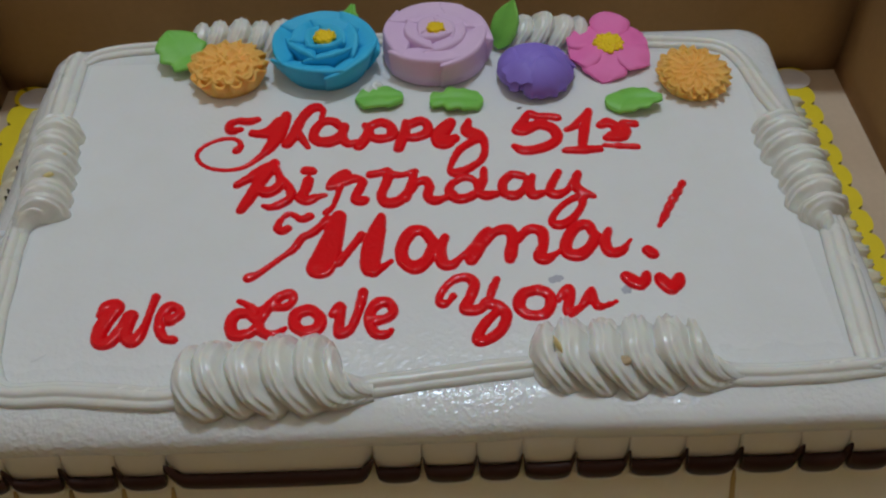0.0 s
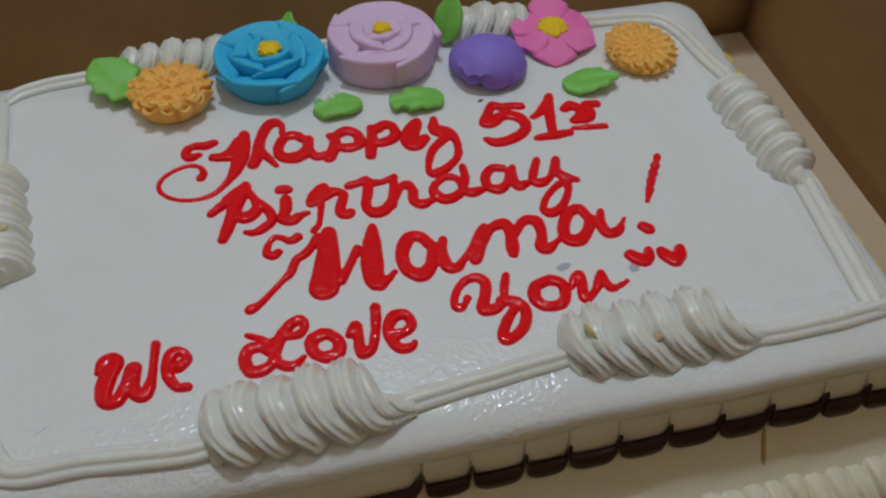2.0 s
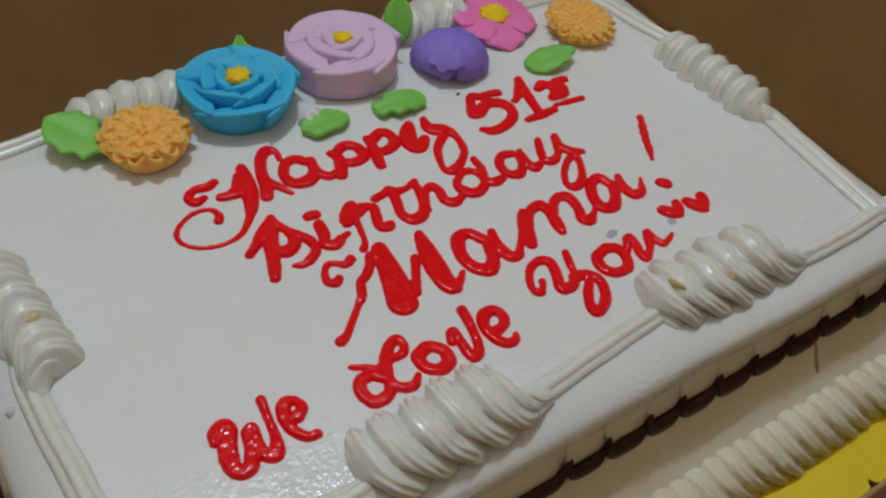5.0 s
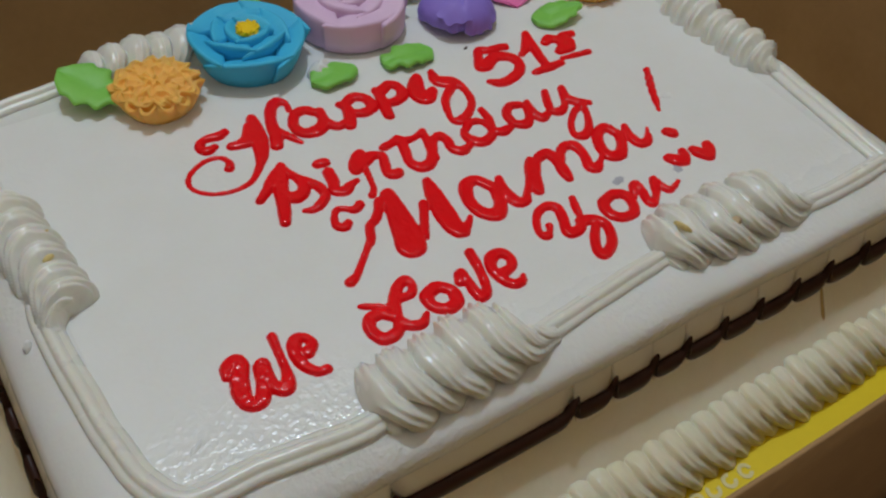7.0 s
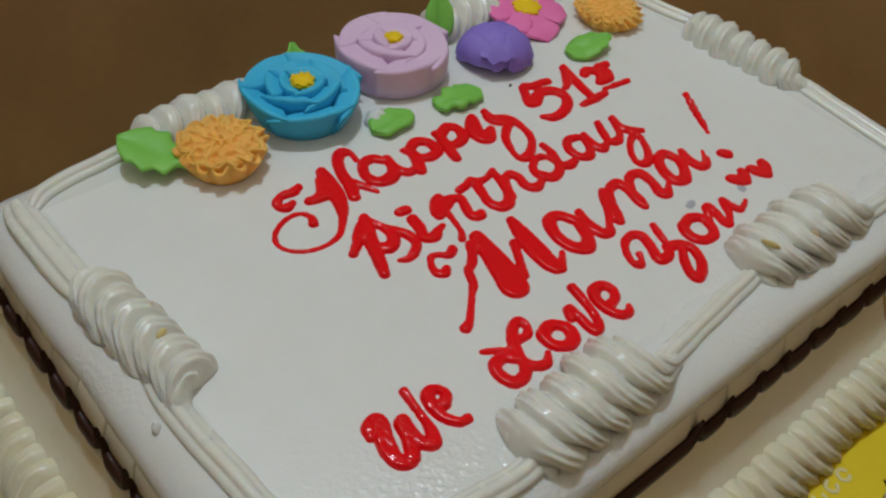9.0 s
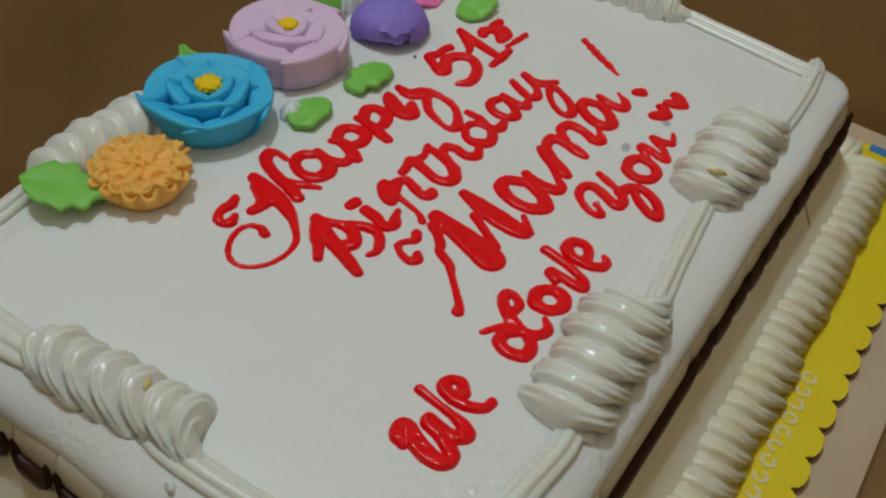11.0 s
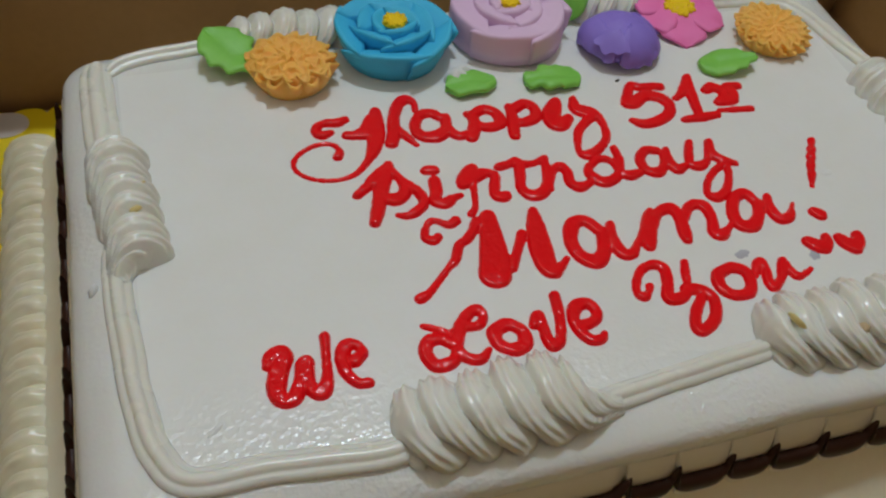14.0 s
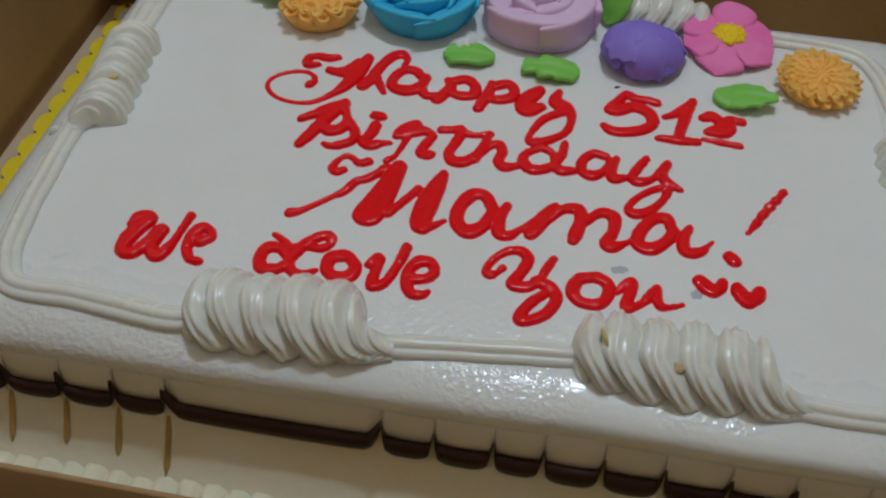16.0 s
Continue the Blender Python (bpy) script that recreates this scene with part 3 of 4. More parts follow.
# ---- icing writing: each letter a smooth raised pool of gel ----
def letter(word, *strokes, cell=0.32, full=1.7, swell=0.35):
    """A letter from piped strokes; each stroke is a row of x, y and half width in millimetres."""
    beads = np.vstack([spline(s, 12) for s in strokes])
    beads[:, 2] += swell + 0.22 * np.array([noise.noise((x * 0.5, y * 0.5, 4.0)) for x, y in beads[:, :2]])
    x0, y0 = (beads[:, :2] - beads[:, 2:]).min(0) - 1
    x1, y1 = (beads[:, :2] + beads[:, 2:]).max(0) + 1
    xs, ys = np.arange(x0, x1 + cell, cell), np.arange(y0, y1 + cell, cell)
    gx, gy = np.meshgrid(xs, ys, indexing="ij")
    best, wide = np.full(gx.shape, -9.0), np.ones(gx.shape)
    for bx, by, br in beads:
        s = br - np.hypot(gx - bx, gy - by)
        wide = np.where(s > best, br, wide)
        best = np.maximum(best, s)
    q = np.clip(best / np.clip(wide, 0.5, 1.25), -0.5, 1)
    tall = np.clip(0.45 * full * wide, 0.7, 0.9 * full)
    z = np.where(q > 0, tall * (1 - (1 - np.clip(q, 0, 1)) ** 2.4), 2.6 * tall * q)
    z += np.array([[0.16 * noise.noise((x * 0.30, y * 0.30, 2.0)) + 0.12 * noise.noise((x * 0.75, y * 0.75, 7.0)) for y in ys] for x in xs]) * np.clip(2.2 * q, 0, 1)
    for _ in range(3):
        e = np.pad(z, 1, mode="edge")
        z = (4 * z + e[:-2, 1:-1] + e[2:, 1:-1] + e[1:-1, :-2] + e[1:-1, 2:]) / 8
    z = np.clip(z, -0.6, None)
    keep = z > -0.55
    cells = keep[:-1, :-1] | keep[1:, :-1] | keep[:-1, 1:] | keep[1:, 1:]
    number, verts, faces = {}, [], []
    for i, j in np.argwhere(cells):
        f = []
        for u, v in ((i, j), (i + 1, j), (i + 1, j + 1), (i, j + 1)):
            if (u, v) not in number:
                number[(u, v)] = len(verts)
                verts.append((xs[u] * MM, ys[v] * MM, TOP + z[u, v] * MM))
            f.append(number[(u, v)])
        faces.append(f)
    part("letter" if word.name.startswith(("icing_word", "icing_number")) else "heart", (verts, faces), RED, word)


word = thing("icing_word", 'red piped gel icing reading "Happy" on the white cake', "icing lettering", "greeting on the cake")
letter(word, [(-75.3, 49.3, 1.48), (-78.7, 48.0, 1.85), (-83.5, 48.5, 1.49), (-86.4, 46.8, 1.63), (-87.3, 44.0, 1.4), (-85.2, 42.1, 1.77), (-81.8, 43.4, 1.09)], full=1.9)
letter(word, [(-82.1, 30.0, 1.69), (-80.8, 32.7, 1.19), (-81.9, 36.2, 0.93), (-85.3, 37.8, 0.88), (-90.6, 36.9, 0.89), (-96.0, 33.3, 0.81), (-98.1, 28.6, 0.72), (-96.6, 24.1, 0.73), (-91.9, 20.2, 0.74), (-85.0, 18.6, 0.83), (-78.3, 20.0, 1.0), (-73.1, 24.8, 1.22), (-69.0, 30.8, 2.25), (-66.2, 38.4, 3.15), (-64.4, 46.3, 2.82), (-63.4, 51.7, 2.06)],
       [(-76.5, 40.6, 1.75), (-73.4, 40.1, 2.17), (-68.8, 41.4, 3.29), (-65.7, 47.4, 2.9)])
letter(word, [(-48.4, 49.6, 0.99), (-47.9, 54.1, 1.24), (-50.7, 56.4, 2.27), (-54.2, 54.0, 2.17), (-57.4, 47.1, 2.15), (-59.6, 38.1, 2.35), (-61.6, 33.3, 2.16)],
       [(-58.1, 40.9, 1.78), (-55.5, 36.2, 1.5), (-52.8, 30.9, 0.98)])
letter(word, [(-40.5, 43.8, 1.7), (-43.0, 46.8, 2.09), (-47.8, 46.3, 2.01), (-51.0, 40.3, 1.97), (-49.5, 34.9, 2.35), (-43.7, 34.0, 2.79), (-39.6, 38.0, 2.21), (-38.6, 43.7, 1.73)],
       [(-38.2, 43.7, 1.7), (-38.9, 37.3, 1.88), (-36.6, 32.6, 1.84), (-32.7, 32.8, 1.75)])
letter(word, [(-29.8, 44.1, 1.26), (-28.1, 39.7, 2.15), (-30.8, 32.7, 2.35), (-31.9, 30.7, 2.17)],
       [(-27.5, 43.3, 2.11), (-22.7, 45.3, 2.18), (-18.7, 42.2, 2.08), (-18.7, 36.5, 2.28), (-23.8, 34.9, 2.11), (-27.4, 36.8, 1.63)])
letter(word, [(-12.7, 45.2, 1.44), (-13.2, 38.0, 2.17), (-14.9, 32.1, 2.19), (-15.6, 28.7, 1.91)],
       [(-11.5, 43.4, 2.44), (-6.0, 45.7, 2.19), (-3.2, 42.3, 1.94), (-4.5, 37.3, 2.36), (-9.7, 35.1, 2.11), (-12.5, 36.2, 1.69)])
letter(word, [(6.4, 44.5, 2.22), (3.3, 39.9, 3.48), (0.8, 34.6, 2.82), (3.0, 31.4, 3.49), (7.8, 34.3, 1.92)],
       [(13.8, 44.9, 1.45), (12.8, 39.5, 2.44), (15.0, 36.9, 3.22), (18.5, 35.0, 2.24), (19.9, 28.6, 1.4), (18.1, 21.1, 1.51), (12.7, 15.7, 1.75), (7.6, 13.2, 2.28), (5.2, 15.0, 1.18), (6.1, 19.9, 1.19), (9.1, 26.6, 1.6), (13.5, 30.9, 1.8), (17.2, 33.3, 1.89)])

word = thing("icing_number", 'red piped gel icing reading "51st" on the white cake', "icing lettering", "greeting on the cake")
letter(word, [(51.5, 45.5, 1.85), (48.0, 46.4, 1.85), (43.2, 46.6, 1.84), (39.8, 48.6, 1.74), (37.0, 44.3, 1.87), (33.4, 38.6, 1.65), (36.4, 37.8, 2.75), (42.6, 41.2, 2.5), (48.4, 39.1, 2.61), (50.4, 33.7, 2.11), (47.2, 28.9, 2.31), (41.1, 26.0, 2.3), (35.3, 25.6, 2.06), (32.0, 28.5, 1.26)])
letter(word, [(54.9, 37.8, 1.23), (58.0, 39.8, 1.72), (63.5, 45.8, 2.16), (65.2, 49.1, 1.76)],
       [(65.2, 49.1, 1.68), (63.3, 42.1, 1.89), (61.1, 33.2, 2.1), (59.7, 25.6, 1.61)],
       [(52.6, 24.9, 1.37), (59.6, 24.9, 2.05), (66.6, 25.3, 1.7)])
letter(word, [(69.4, 40.1, 1.96), (72.5, 41.4, 2.57), (75.6, 38.0, 1.98), (73.1, 32.7, 2.05), (71.1, 32.1, 1.97)],
       [(73.1, 32.7, 2.83), (77.1, 32.6, 2.48), (79.5, 36.0, 1.87), (78.4, 40.8, 1.64), (83.5, 40.2, 1.83)])
letter(word, [(69.3, 27.6, 1.05), (76.1, 26.7, 1.4), (82.3, 26.1, 1.39)])

word = thing("icing_word", 'red piped gel icing reading "Birthday" on the white cake', "icing lettering", "greeting on the cake")
letter(word, [(-79.6, 9.6, 1.55), (-75.1, 13.2, 1.86), (-71.0, 17.0, 2.51), (-66.7, 20.1, 2.49), (-65.7, 21.8, 1.97)],
       [(-67.1, 19.5, 2.37), (-70.5, 11.4, 2.58), (-74.0, 2.0, 2.28), (-76.6, -4.3, 1.76)],
       [(-65.5, 19.4, 1.61), (-62.7, 12.7, 1.55), (-63.8, 7.0, 2.18), (-67.6, 4.9, 2.55), (-69.6, 6.6, 1.57)],
       [(-62.7, 12.7, 1.71), (-58.5, 6.8, 1.8), (-58.1, 1.4, 1.72), (-61.6, -1.9, 1.8), (-65.2, -3.3, 1.24), (-68.1, -2.2, 0.87)], full=2.0)
letter(word, [(-53.1, 17.0, 1.95), (-50.4, 16.6, 1.95)],
       [(-51.6, 11.4, 2.1), (-52.4, 6.0, 2.16), (-54.3, 1.3, 1.75), (-51.0, -0.1, 2.19), (-47.7, 1.7, 1.55), (-44.5, 2.8, 0.94)])
letter(word, [(-42.5, 7.2, 1.77), (-41.0, 10.3, 2.44), (-38.2, 13.4, 2.62), (-36.7, 14.7, 2.11)],
       [(-41.4, 8.7, 2.83), (-37.0, 10.8, 2.89), (-32.6, 11.6, 1.93), (-29.8, 9.9, 1.58), (-31.3, 5.1, 1.9), (-32.7, 0.4, 1.77), (-30.0, -1.2, 2.17), (-27.9, 0.3, 0.88)],
       [(-38.7, 7.0, 1.17), (-40.0, 0.7, 0.93), (-41.3, -3.9, 0.99), (-43.6, -6.8, 1.32)])
letter(word, [(-27.0, 13.6, 1.64), (-23.6, 14.2, 1.63), (-20.2, 15.3, 1.94)],
       [(-19.1, 14.3, 1.9), (-20.8, 7.9, 1.87), (-22.4, 1.6, 1.77), (-20.1, -2.5, 2.32), (-15.7, -1.8, 2.3), (-12.4, 2.8, 1.71), (-10.5, 9.1, 1.39), (-9.3, 14.9, 1.39)],
       [(-19.1, 13.3, 1.64), (-14.1, 13.1, 1.3), (-8.9, 14.9, 1.28)])
letter(word, [(-9.3, 14.9, 1.38), (-10.6, 7.5, 1.61), (-12.9, -0.3, 1.84)],
       [(-11.3, 2.7, 1.26), (-7.9, 8.3, 1.36), (-5.1, 9.5, 1.85), (-3.4, 6.2, 1.8), (-4.2, 0.9, 1.8), (-1.9, -2.0, 2.13), (1.9, -0.9, 1.47), (5.3, 1.4, 1.14)])
letter(word, [(5.6, 7.8, 1.39), (4.3, 3.7, 1.81), (7.0, -1.1, 2.36), (11.9, -0.7, 2.03), (15.4, 3.2, 1.36), (14.6, 8.7, 1.34), (10.2, 10.5, 1.61), (6.2, 7.8, 1.45)],
       [(18.6, 15.1, 1.36), (18.0, 8.6, 1.58), (16.0, 2.3, 1.57), (18.5, -0.0, 2.18), (22.6, 0.7, 1.54)])
letter(word, [(33.9, 10.5, 1.63), (29.4, 11.4, 1.83), (25.7, 7.0, 1.83), (25.9, 1.2, 1.78), (29.6, -0.5, 2.15), (33.2, 2.5, 1.46), (36.0, 8.8, 1.4)],
       [(37.7, 10.4, 1.35), (36.2, 4.0, 1.79), (37.3, -0.5, 2.08), (40.8, 0.6, 1.49)])
letter(word, [(48.3, 12.3, 1.42), (45.5, 6.8, 1.61), (43.5, 1.2, 1.61), (46.2, -0.5, 2.17), (50.5, 1.8, 1.27), (53.8, 7.1, 1.41), (55.9, 11.0, 1.64)],
       [(55.9, 11.0, 1.57), (54.2, 4.9, 1.83), (56.3, 0.7, 2.04), (60.4, -1.7, 1.24)],
       [(57.4, -0.0, 1.32), (54.8, -7.7, 1.34), (50.0, -14.5, 1.7), (45.4, -16.9, 2.05), (42.8, -14.8, 1.31), (45.2, -9.4, 1.17), (50.1, -4.4, 1.3), (54.9, -1.5, 1.37)])

word = thing("icing_word", 'red piped gel icing reading "Mama" on the white cake', "icing lettering", "greeting on the cake")
letter(word, [(-49.8, -8.7, 1.78), (-52.5, -10.1, 1.48), (-55.5, -7.9, 1.1), (-58.1, -7.1, 1.21), (-60.7, -10.1, 1.01), (-61.7, -14.2, 1.48), (-59.6, -16.0, 1.74), (-57.6, -14.6, 1.43)])
letter(word, [(-70.1, -38.9, 1.9), (-67.1, -37.4, 1.33), (-62.4, -32.9, 1.05), (-57.6, -28.1, 1.06), (-54.7, -25.4, 1.51), (-51.9, -19.8, 1.55), (-48.8, -17.9, 1.65), (-45.8, -14.8, 1.58), (-42.8, -10.8, 2.09)],
       [(-38.5, -9.1, 2.69), (-39.9, -17.4, 3.77), (-42.0, -27.3, 4.85), (-44.1, -34.7, 5.27)],
       [(-37.6, -33.1, 1.41), (-33.7, -26.3, 1.43), (-29.6, -19.2, 1.69)],
       [(-22.3, -9.8, 1.56), (-23.7, -16.6, 3.08), (-25.3, -25.2, 3.86), (-26.2, -33.5, 3.55), (-26.1, -37.1, 2.47)],
       [(-24.7, -37.7, 2.31), (-21.0, -35.1, 1.27), (-18.3, -32.5, 0.75)])
letter(word, [(-3.1, -23.2, 2.12), (-6.2, -18.1, 2.19), (-10.9, -18.5, 2.6), (-14.3, -25.6, 2.36), (-13.8, -32.6, 2.41), (-9.7, -36.1, 3.0), (-5.5, -33.0, 2.33), (-2.6, -26.1, 2.22)],
       [(1.8, -21.4, 1.53), (-0.1, -27.6, 2.1), (0.7, -34.6, 2.24), (3.8, -35.5, 1.85), (7.1, -32.1, 1.2)])
letter(word, [(7.1, -32.1, 1.22), (11.4, -28.0, 1.65), (16.1, -21.1, 1.87), (18.4, -17.9, 1.19)],
       [(16.6, -22.5, 2.02), (12.8, -30.1, 2.42), (11.1, -33.6, 1.96)],
       [(16.5, -25.4, 1.39), (20.4, -19.8, 1.81), (25.9, -18.5, 2.3), (27.2, -22.9, 2.13), (26.0, -30.0, 2.3), (25.3, -33.6, 1.66)],
       [(28.6, -24.4, 1.41), (33.4, -18.8, 1.9), (38.2, -19.9, 2.29), (38.4, -26.3, 1.89), (36.2, -32.4, 2.09), (38.2, -34.1, 2.19), (41.5, -32.0, 1.22), (45.0, -29.4, 0.97)])
letter(word, [(57.7, -21.3, 1.93), (56.1, -17.1, 2.08), (51.2, -18.6, 2.19), (47.2, -25.2, 2.11), (46.9, -30.8, 2.42), (50.9, -32.4, 2.66), (55.6, -28.4, 2.01), (58.5, -22.7, 1.93)],
       [(63.7, -20.0, 1.27), (61.7, -25.7, 1.9), (62.5, -31.5, 2.15), (66.9, -30.8, 1.73), (69.5, -27.5, 0.88), (71.4, -25.0, 0.44)])
letter(word, [(96.5, 4.1, 1.45), (95.1, 1.6, 1.11), (93.8, -0.5, 1.57), (92.5, -2.4, 1.23), (91.2, -4.5, 1.76), (90.2, -6.3, 1.21), (88.9, -8.4, 1.75), (87.6, -10.8, 1.18), (86.4, -13.2, 1.4), (84.9, -15.8, 0.97), (83.2, -18.7, 0.64)])
letter(word, [(76.7, -30.9, 2.12), (78.1, -32.6, 2.38)])

word = thing("icing_word", 'red piped gel icing reading "We" on the white cake', "icing lettering", "greeting on the cake")
letter(word, [(-120.5, -53.9, 1.23), (-118.6, -50.7, 2.11), (-115.8, -49.7, 2.18), (-114.5, -51.6, 2.0), (-117.4, -56.5, 2.79), (-119.0, -62.5, 2.66), (-118.1, -66.9, 1.73), (-114.5, -66.3, 2.23), (-111.8, -60.4, 1.84), (-109.8, -55.5, 2.42), (-108.5, -55.1, 1.58), (-109.5, -60.5, 1.82), (-108.9, -65.3, 1.83), (-106.0, -65.9, 2.22), (-104.0, -60.7, 1.5), (-103.0, -53.3, 1.27), (-102.1, -46.7, 1.49)], full=2.1)
letter(word, [(-95.2, -57.5, 2.02), (-92.4, -55.1, 1.55), (-93.5, -52.0, 1.47), (-96.7, -51.6, 2.08), (-98.9, -56.1, 1.92), (-98.5, -61.0, 1.68), (-95.9, -65.3, 1.59), (-92.9, -65.9, 1.39)], full=2.0)

word = thing("icing_word", 'red piped gel icing reading "Love" on the white cake', "icing lettering", "greeting on the cake")
letter(word, [(-72.3, -49.4, 0.91), (-68.6, -51.6, 1.13), (-65.5, -53.8, 1.19), (-62.5, -53.9, 1.77)],
       [(-59.0, -52.8, 1.52), (-55.6, -52.9, 1.54), (-53.2, -50.4, 1.3), (-53.7, -47.0, 1.61), (-57.0, -47.7, 1.8), (-60.7, -51.4, 1.89), (-63.2, -56.4, 1.97), (-64.3, -60.1, 1.75), (-62.6, -63.8, 1.66), (-58.6, -65.2, 1.72), (-54.9, -62.1, 0.72)],
       [(-64.7, -61.3, 1.64), (-67.4, -64.3, 1.98), (-72.2, -64.6, 2.12), (-74.1, -59.7, 1.98), (-72.2, -55.5, 2.02), (-68.2, -55.7, 1.64), (-65.6, -58.0, 1.69)], full=1.9)
letter(word, [(-47.6, -54.5, 2.27), (-51.4, -56.3, 2.26), (-51.7, -61.0, 1.95), (-48.0, -64.1, 2.13), (-43.8, -62.8, 2.3), (-42.9, -58.4, 1.95), (-45.6, -55.1, 1.99), (-47.6, -54.5, 2.2)], full=1.9)
letter(word, [(-38.6, -56.6, 1.6), (-36.3, -53.6, 1.96), (-36.0, -57.4, 1.58), (-36.4, -62.4, 1.75), (-35.7, -65.6, 1.86), (-32.5, -63.7, 1.53), (-30.3, -57.7, 1.44), (-28.9, -51.4, 1.64), (-28.3, -47.0, 1.63)], full=1.9)
letter(word, [(-24.7, -60.4, 1.98), (-19.8, -59.3, 1.69), (-17.5, -56.4, 1.6), (-18.9, -52.5, 1.87), (-22.9, -52.4, 2.22), (-25.6, -56.6, 1.84), (-25.5, -62.1, 1.77), (-23.1, -66.1, 1.78), (-19.8, -66.2, 1.44), (-18.1, -64.3, 0.89)], full=1.9)

word = thing("icing_word", 'red piped gel icing reading "You" on the white cake', "icing lettering", "greeting on the cake")
letter(word, [(3.8, -49.9, 1.3), (2.5, -52.0, 0.91), (0.0, -53.7, 1.52), (-1.3, -51.0, 1.21), (1.4, -45.4, 1.34), (5.2, -42.1, 1.53), (9.3, -41.7, 1.84), (11.6, -44.5, 1.85), (10.3, -49.7, 1.85), (8.0, -54.7, 2.01), (8.5, -56.8, 2.0), (12.9, -56.2, 1.9), (16.1, -52.5, 1.26), (17.9, -47.4, 1.44), (19.8, -42.7, 1.26)],
       [(15.4, -53.7, 2.28), (19.9, -55.2, 1.93), (22.2, -59.1, 1.79), (20.1, -65.2, 1.83), (16.0, -69.1, 1.78), (12.0, -70.4, 1.88), (11.8, -67.3, 1.77), (14.5, -62.5, 1.67), (17.7, -58.9, 1.51), (19.8, -56.5, 1.3)])
letter(word, [(32.6, -48.5, 1.95), (28.3, -50.4, 2.16), (26.9, -55.5, 2.04), (29.5, -59.4, 1.98), (34.8, -59.6, 1.88), (37.8, -55.9, 1.79), (38.0, -50.8, 2.0), (34.6, -48.5, 2.09), (32.6, -48.5, 2.09)])
letter(word, [(40.7, -53.4, 0.83), (43.2, -49.7, 1.52), (45.3, -48.4, 1.93), (45.3, -52.3, 1.59), (43.6, -57.4, 1.58), (44.4, -59.4, 1.46), (48.8, -56.3, 1.28), (51.3, -52.6, 1.64), (53.3, -49.3, 1.44)],
       [(53.3, -49.3, 1.46), (53.7, -53.9, 1.48), (54.7, -56.5, 1.53), (57.8, -56.2, 0.96), (61.6, -54.5, 0.47)])

word = thing("icing_heart", "small red piped gel icing heart on the white cake", "icing heart", "greeting on the cake")
letter(word, [(66.9, -43.4, 2.29), (68.9, -45.9, 2.85), (70.9, -47.3, 2.39)],
       [(74.2, -42.6, 1.6), (73.1, -45.5, 2.04), (70.9, -47.6, 1.94)])

word = thing("icing_heart", "small red piped gel icing heart on the white cake", "icing heart", "greeting on the cake")
letter(word, [(78.7, -43.9, 1.86), (79.6, -46.6, 2.69), (81.7, -49.3, 2.78)],
       [(85.8, -44.2, 1.79), (84.7, -46.8, 2.43), (82.1, -49.3, 2.3)])

# ---- sugar flowers and leaves on the cake ----
def set_down(ob, x, y, turn=0.0, tip=0.0, z=0.0):
    ob.matrix_world = Matrix.Translation((x * MM, y * MM, TOP + z * MM)) @ pose(0, 0, 0, tip, 0, 0) @ pose(0, 0, 0, 0, 0, turn)
    return ob


def rose_petal(foot, lip, low, high, a0, a1, reach, drop, slip, flat, seed, thick=2.0, n=26):
    """A cupped petal from azimuth a0 to a1: an outer wall that rises from foot to lip, a soft rounded edge and a broad face that falls
    inward; the face is narrow at both ends, which leaves three-cornered gaps between neighbours. low, high: the edge at its free tip and in
    its middle; slip: how far the free tip stands outside the tucked end; flat: how straight the petal runs."""
    rings = []
    for i in range(n + 1):
        u = i / n
        v = 2 * u - 1
        a = math.radians(a0 + (a1 - a0) * u)
        straight = 1 - flat + flat * math.cos(math.radians(a1 - a0) / 2) / math.cos(math.radians(a1 - a0) / 2 * v) if flat else 1.0
        wave = 0.7 * noise.noise((2.2 * u + seed, seed, 0.0))
        edge = lip * straight + slip * (0.5 - u) + wave
        base = foot + 0.5 * slip * (0.5 - u)
        top = low + (high - low) * min(1.0, 2.4 * u) ** 0.7 - 1.6 * max(0.0, u - 0.72) ** 1.2 + 0.5 * noise.noise((3 * u, seed, 4.0))
        w = 1.0 + (reach - 1.0) * max(0.0, 1 - abs(v) ** 3.0) ** 0.85
        d = drop * (0.55 + 0.45 * max(0.0, 1 - v * v))
        t = thick * (0.45 + 0.55 * min(1.0, 7 * u) * min(1.0, 7 * (1 - u)))
        prof = [(base, 0.0), (base + 0.45 * (edge - base) + 0.4, 0.42 * top), (base + 0.85 * (edge - base) + 0.2, 0.80 * top), (edge, top - 0.7 * t), (edge - 0.15 * t, top - 0.2 * t),
                (edge - 0.5 * t, top), (edge - t, top - 0.12 * t), (edge - t - 0.35 * w, top - 0.15 * t - 0.45 * d), (edge - t - 0.75 * w, top - 0.15 * t - 0.85 * d),
                (edge - t - w, top - 0.15 * t - 1.05 * d), (edge - t - w - 0.5, top - 1.5 * d - 2.5), (max(1.0, base - t - w), 0.0)]
        rings.append([(q * MM * math.cos(a), q * MM * math.sin(a), z * MM) for q, z in prof])
    return lathe_strip(rings)


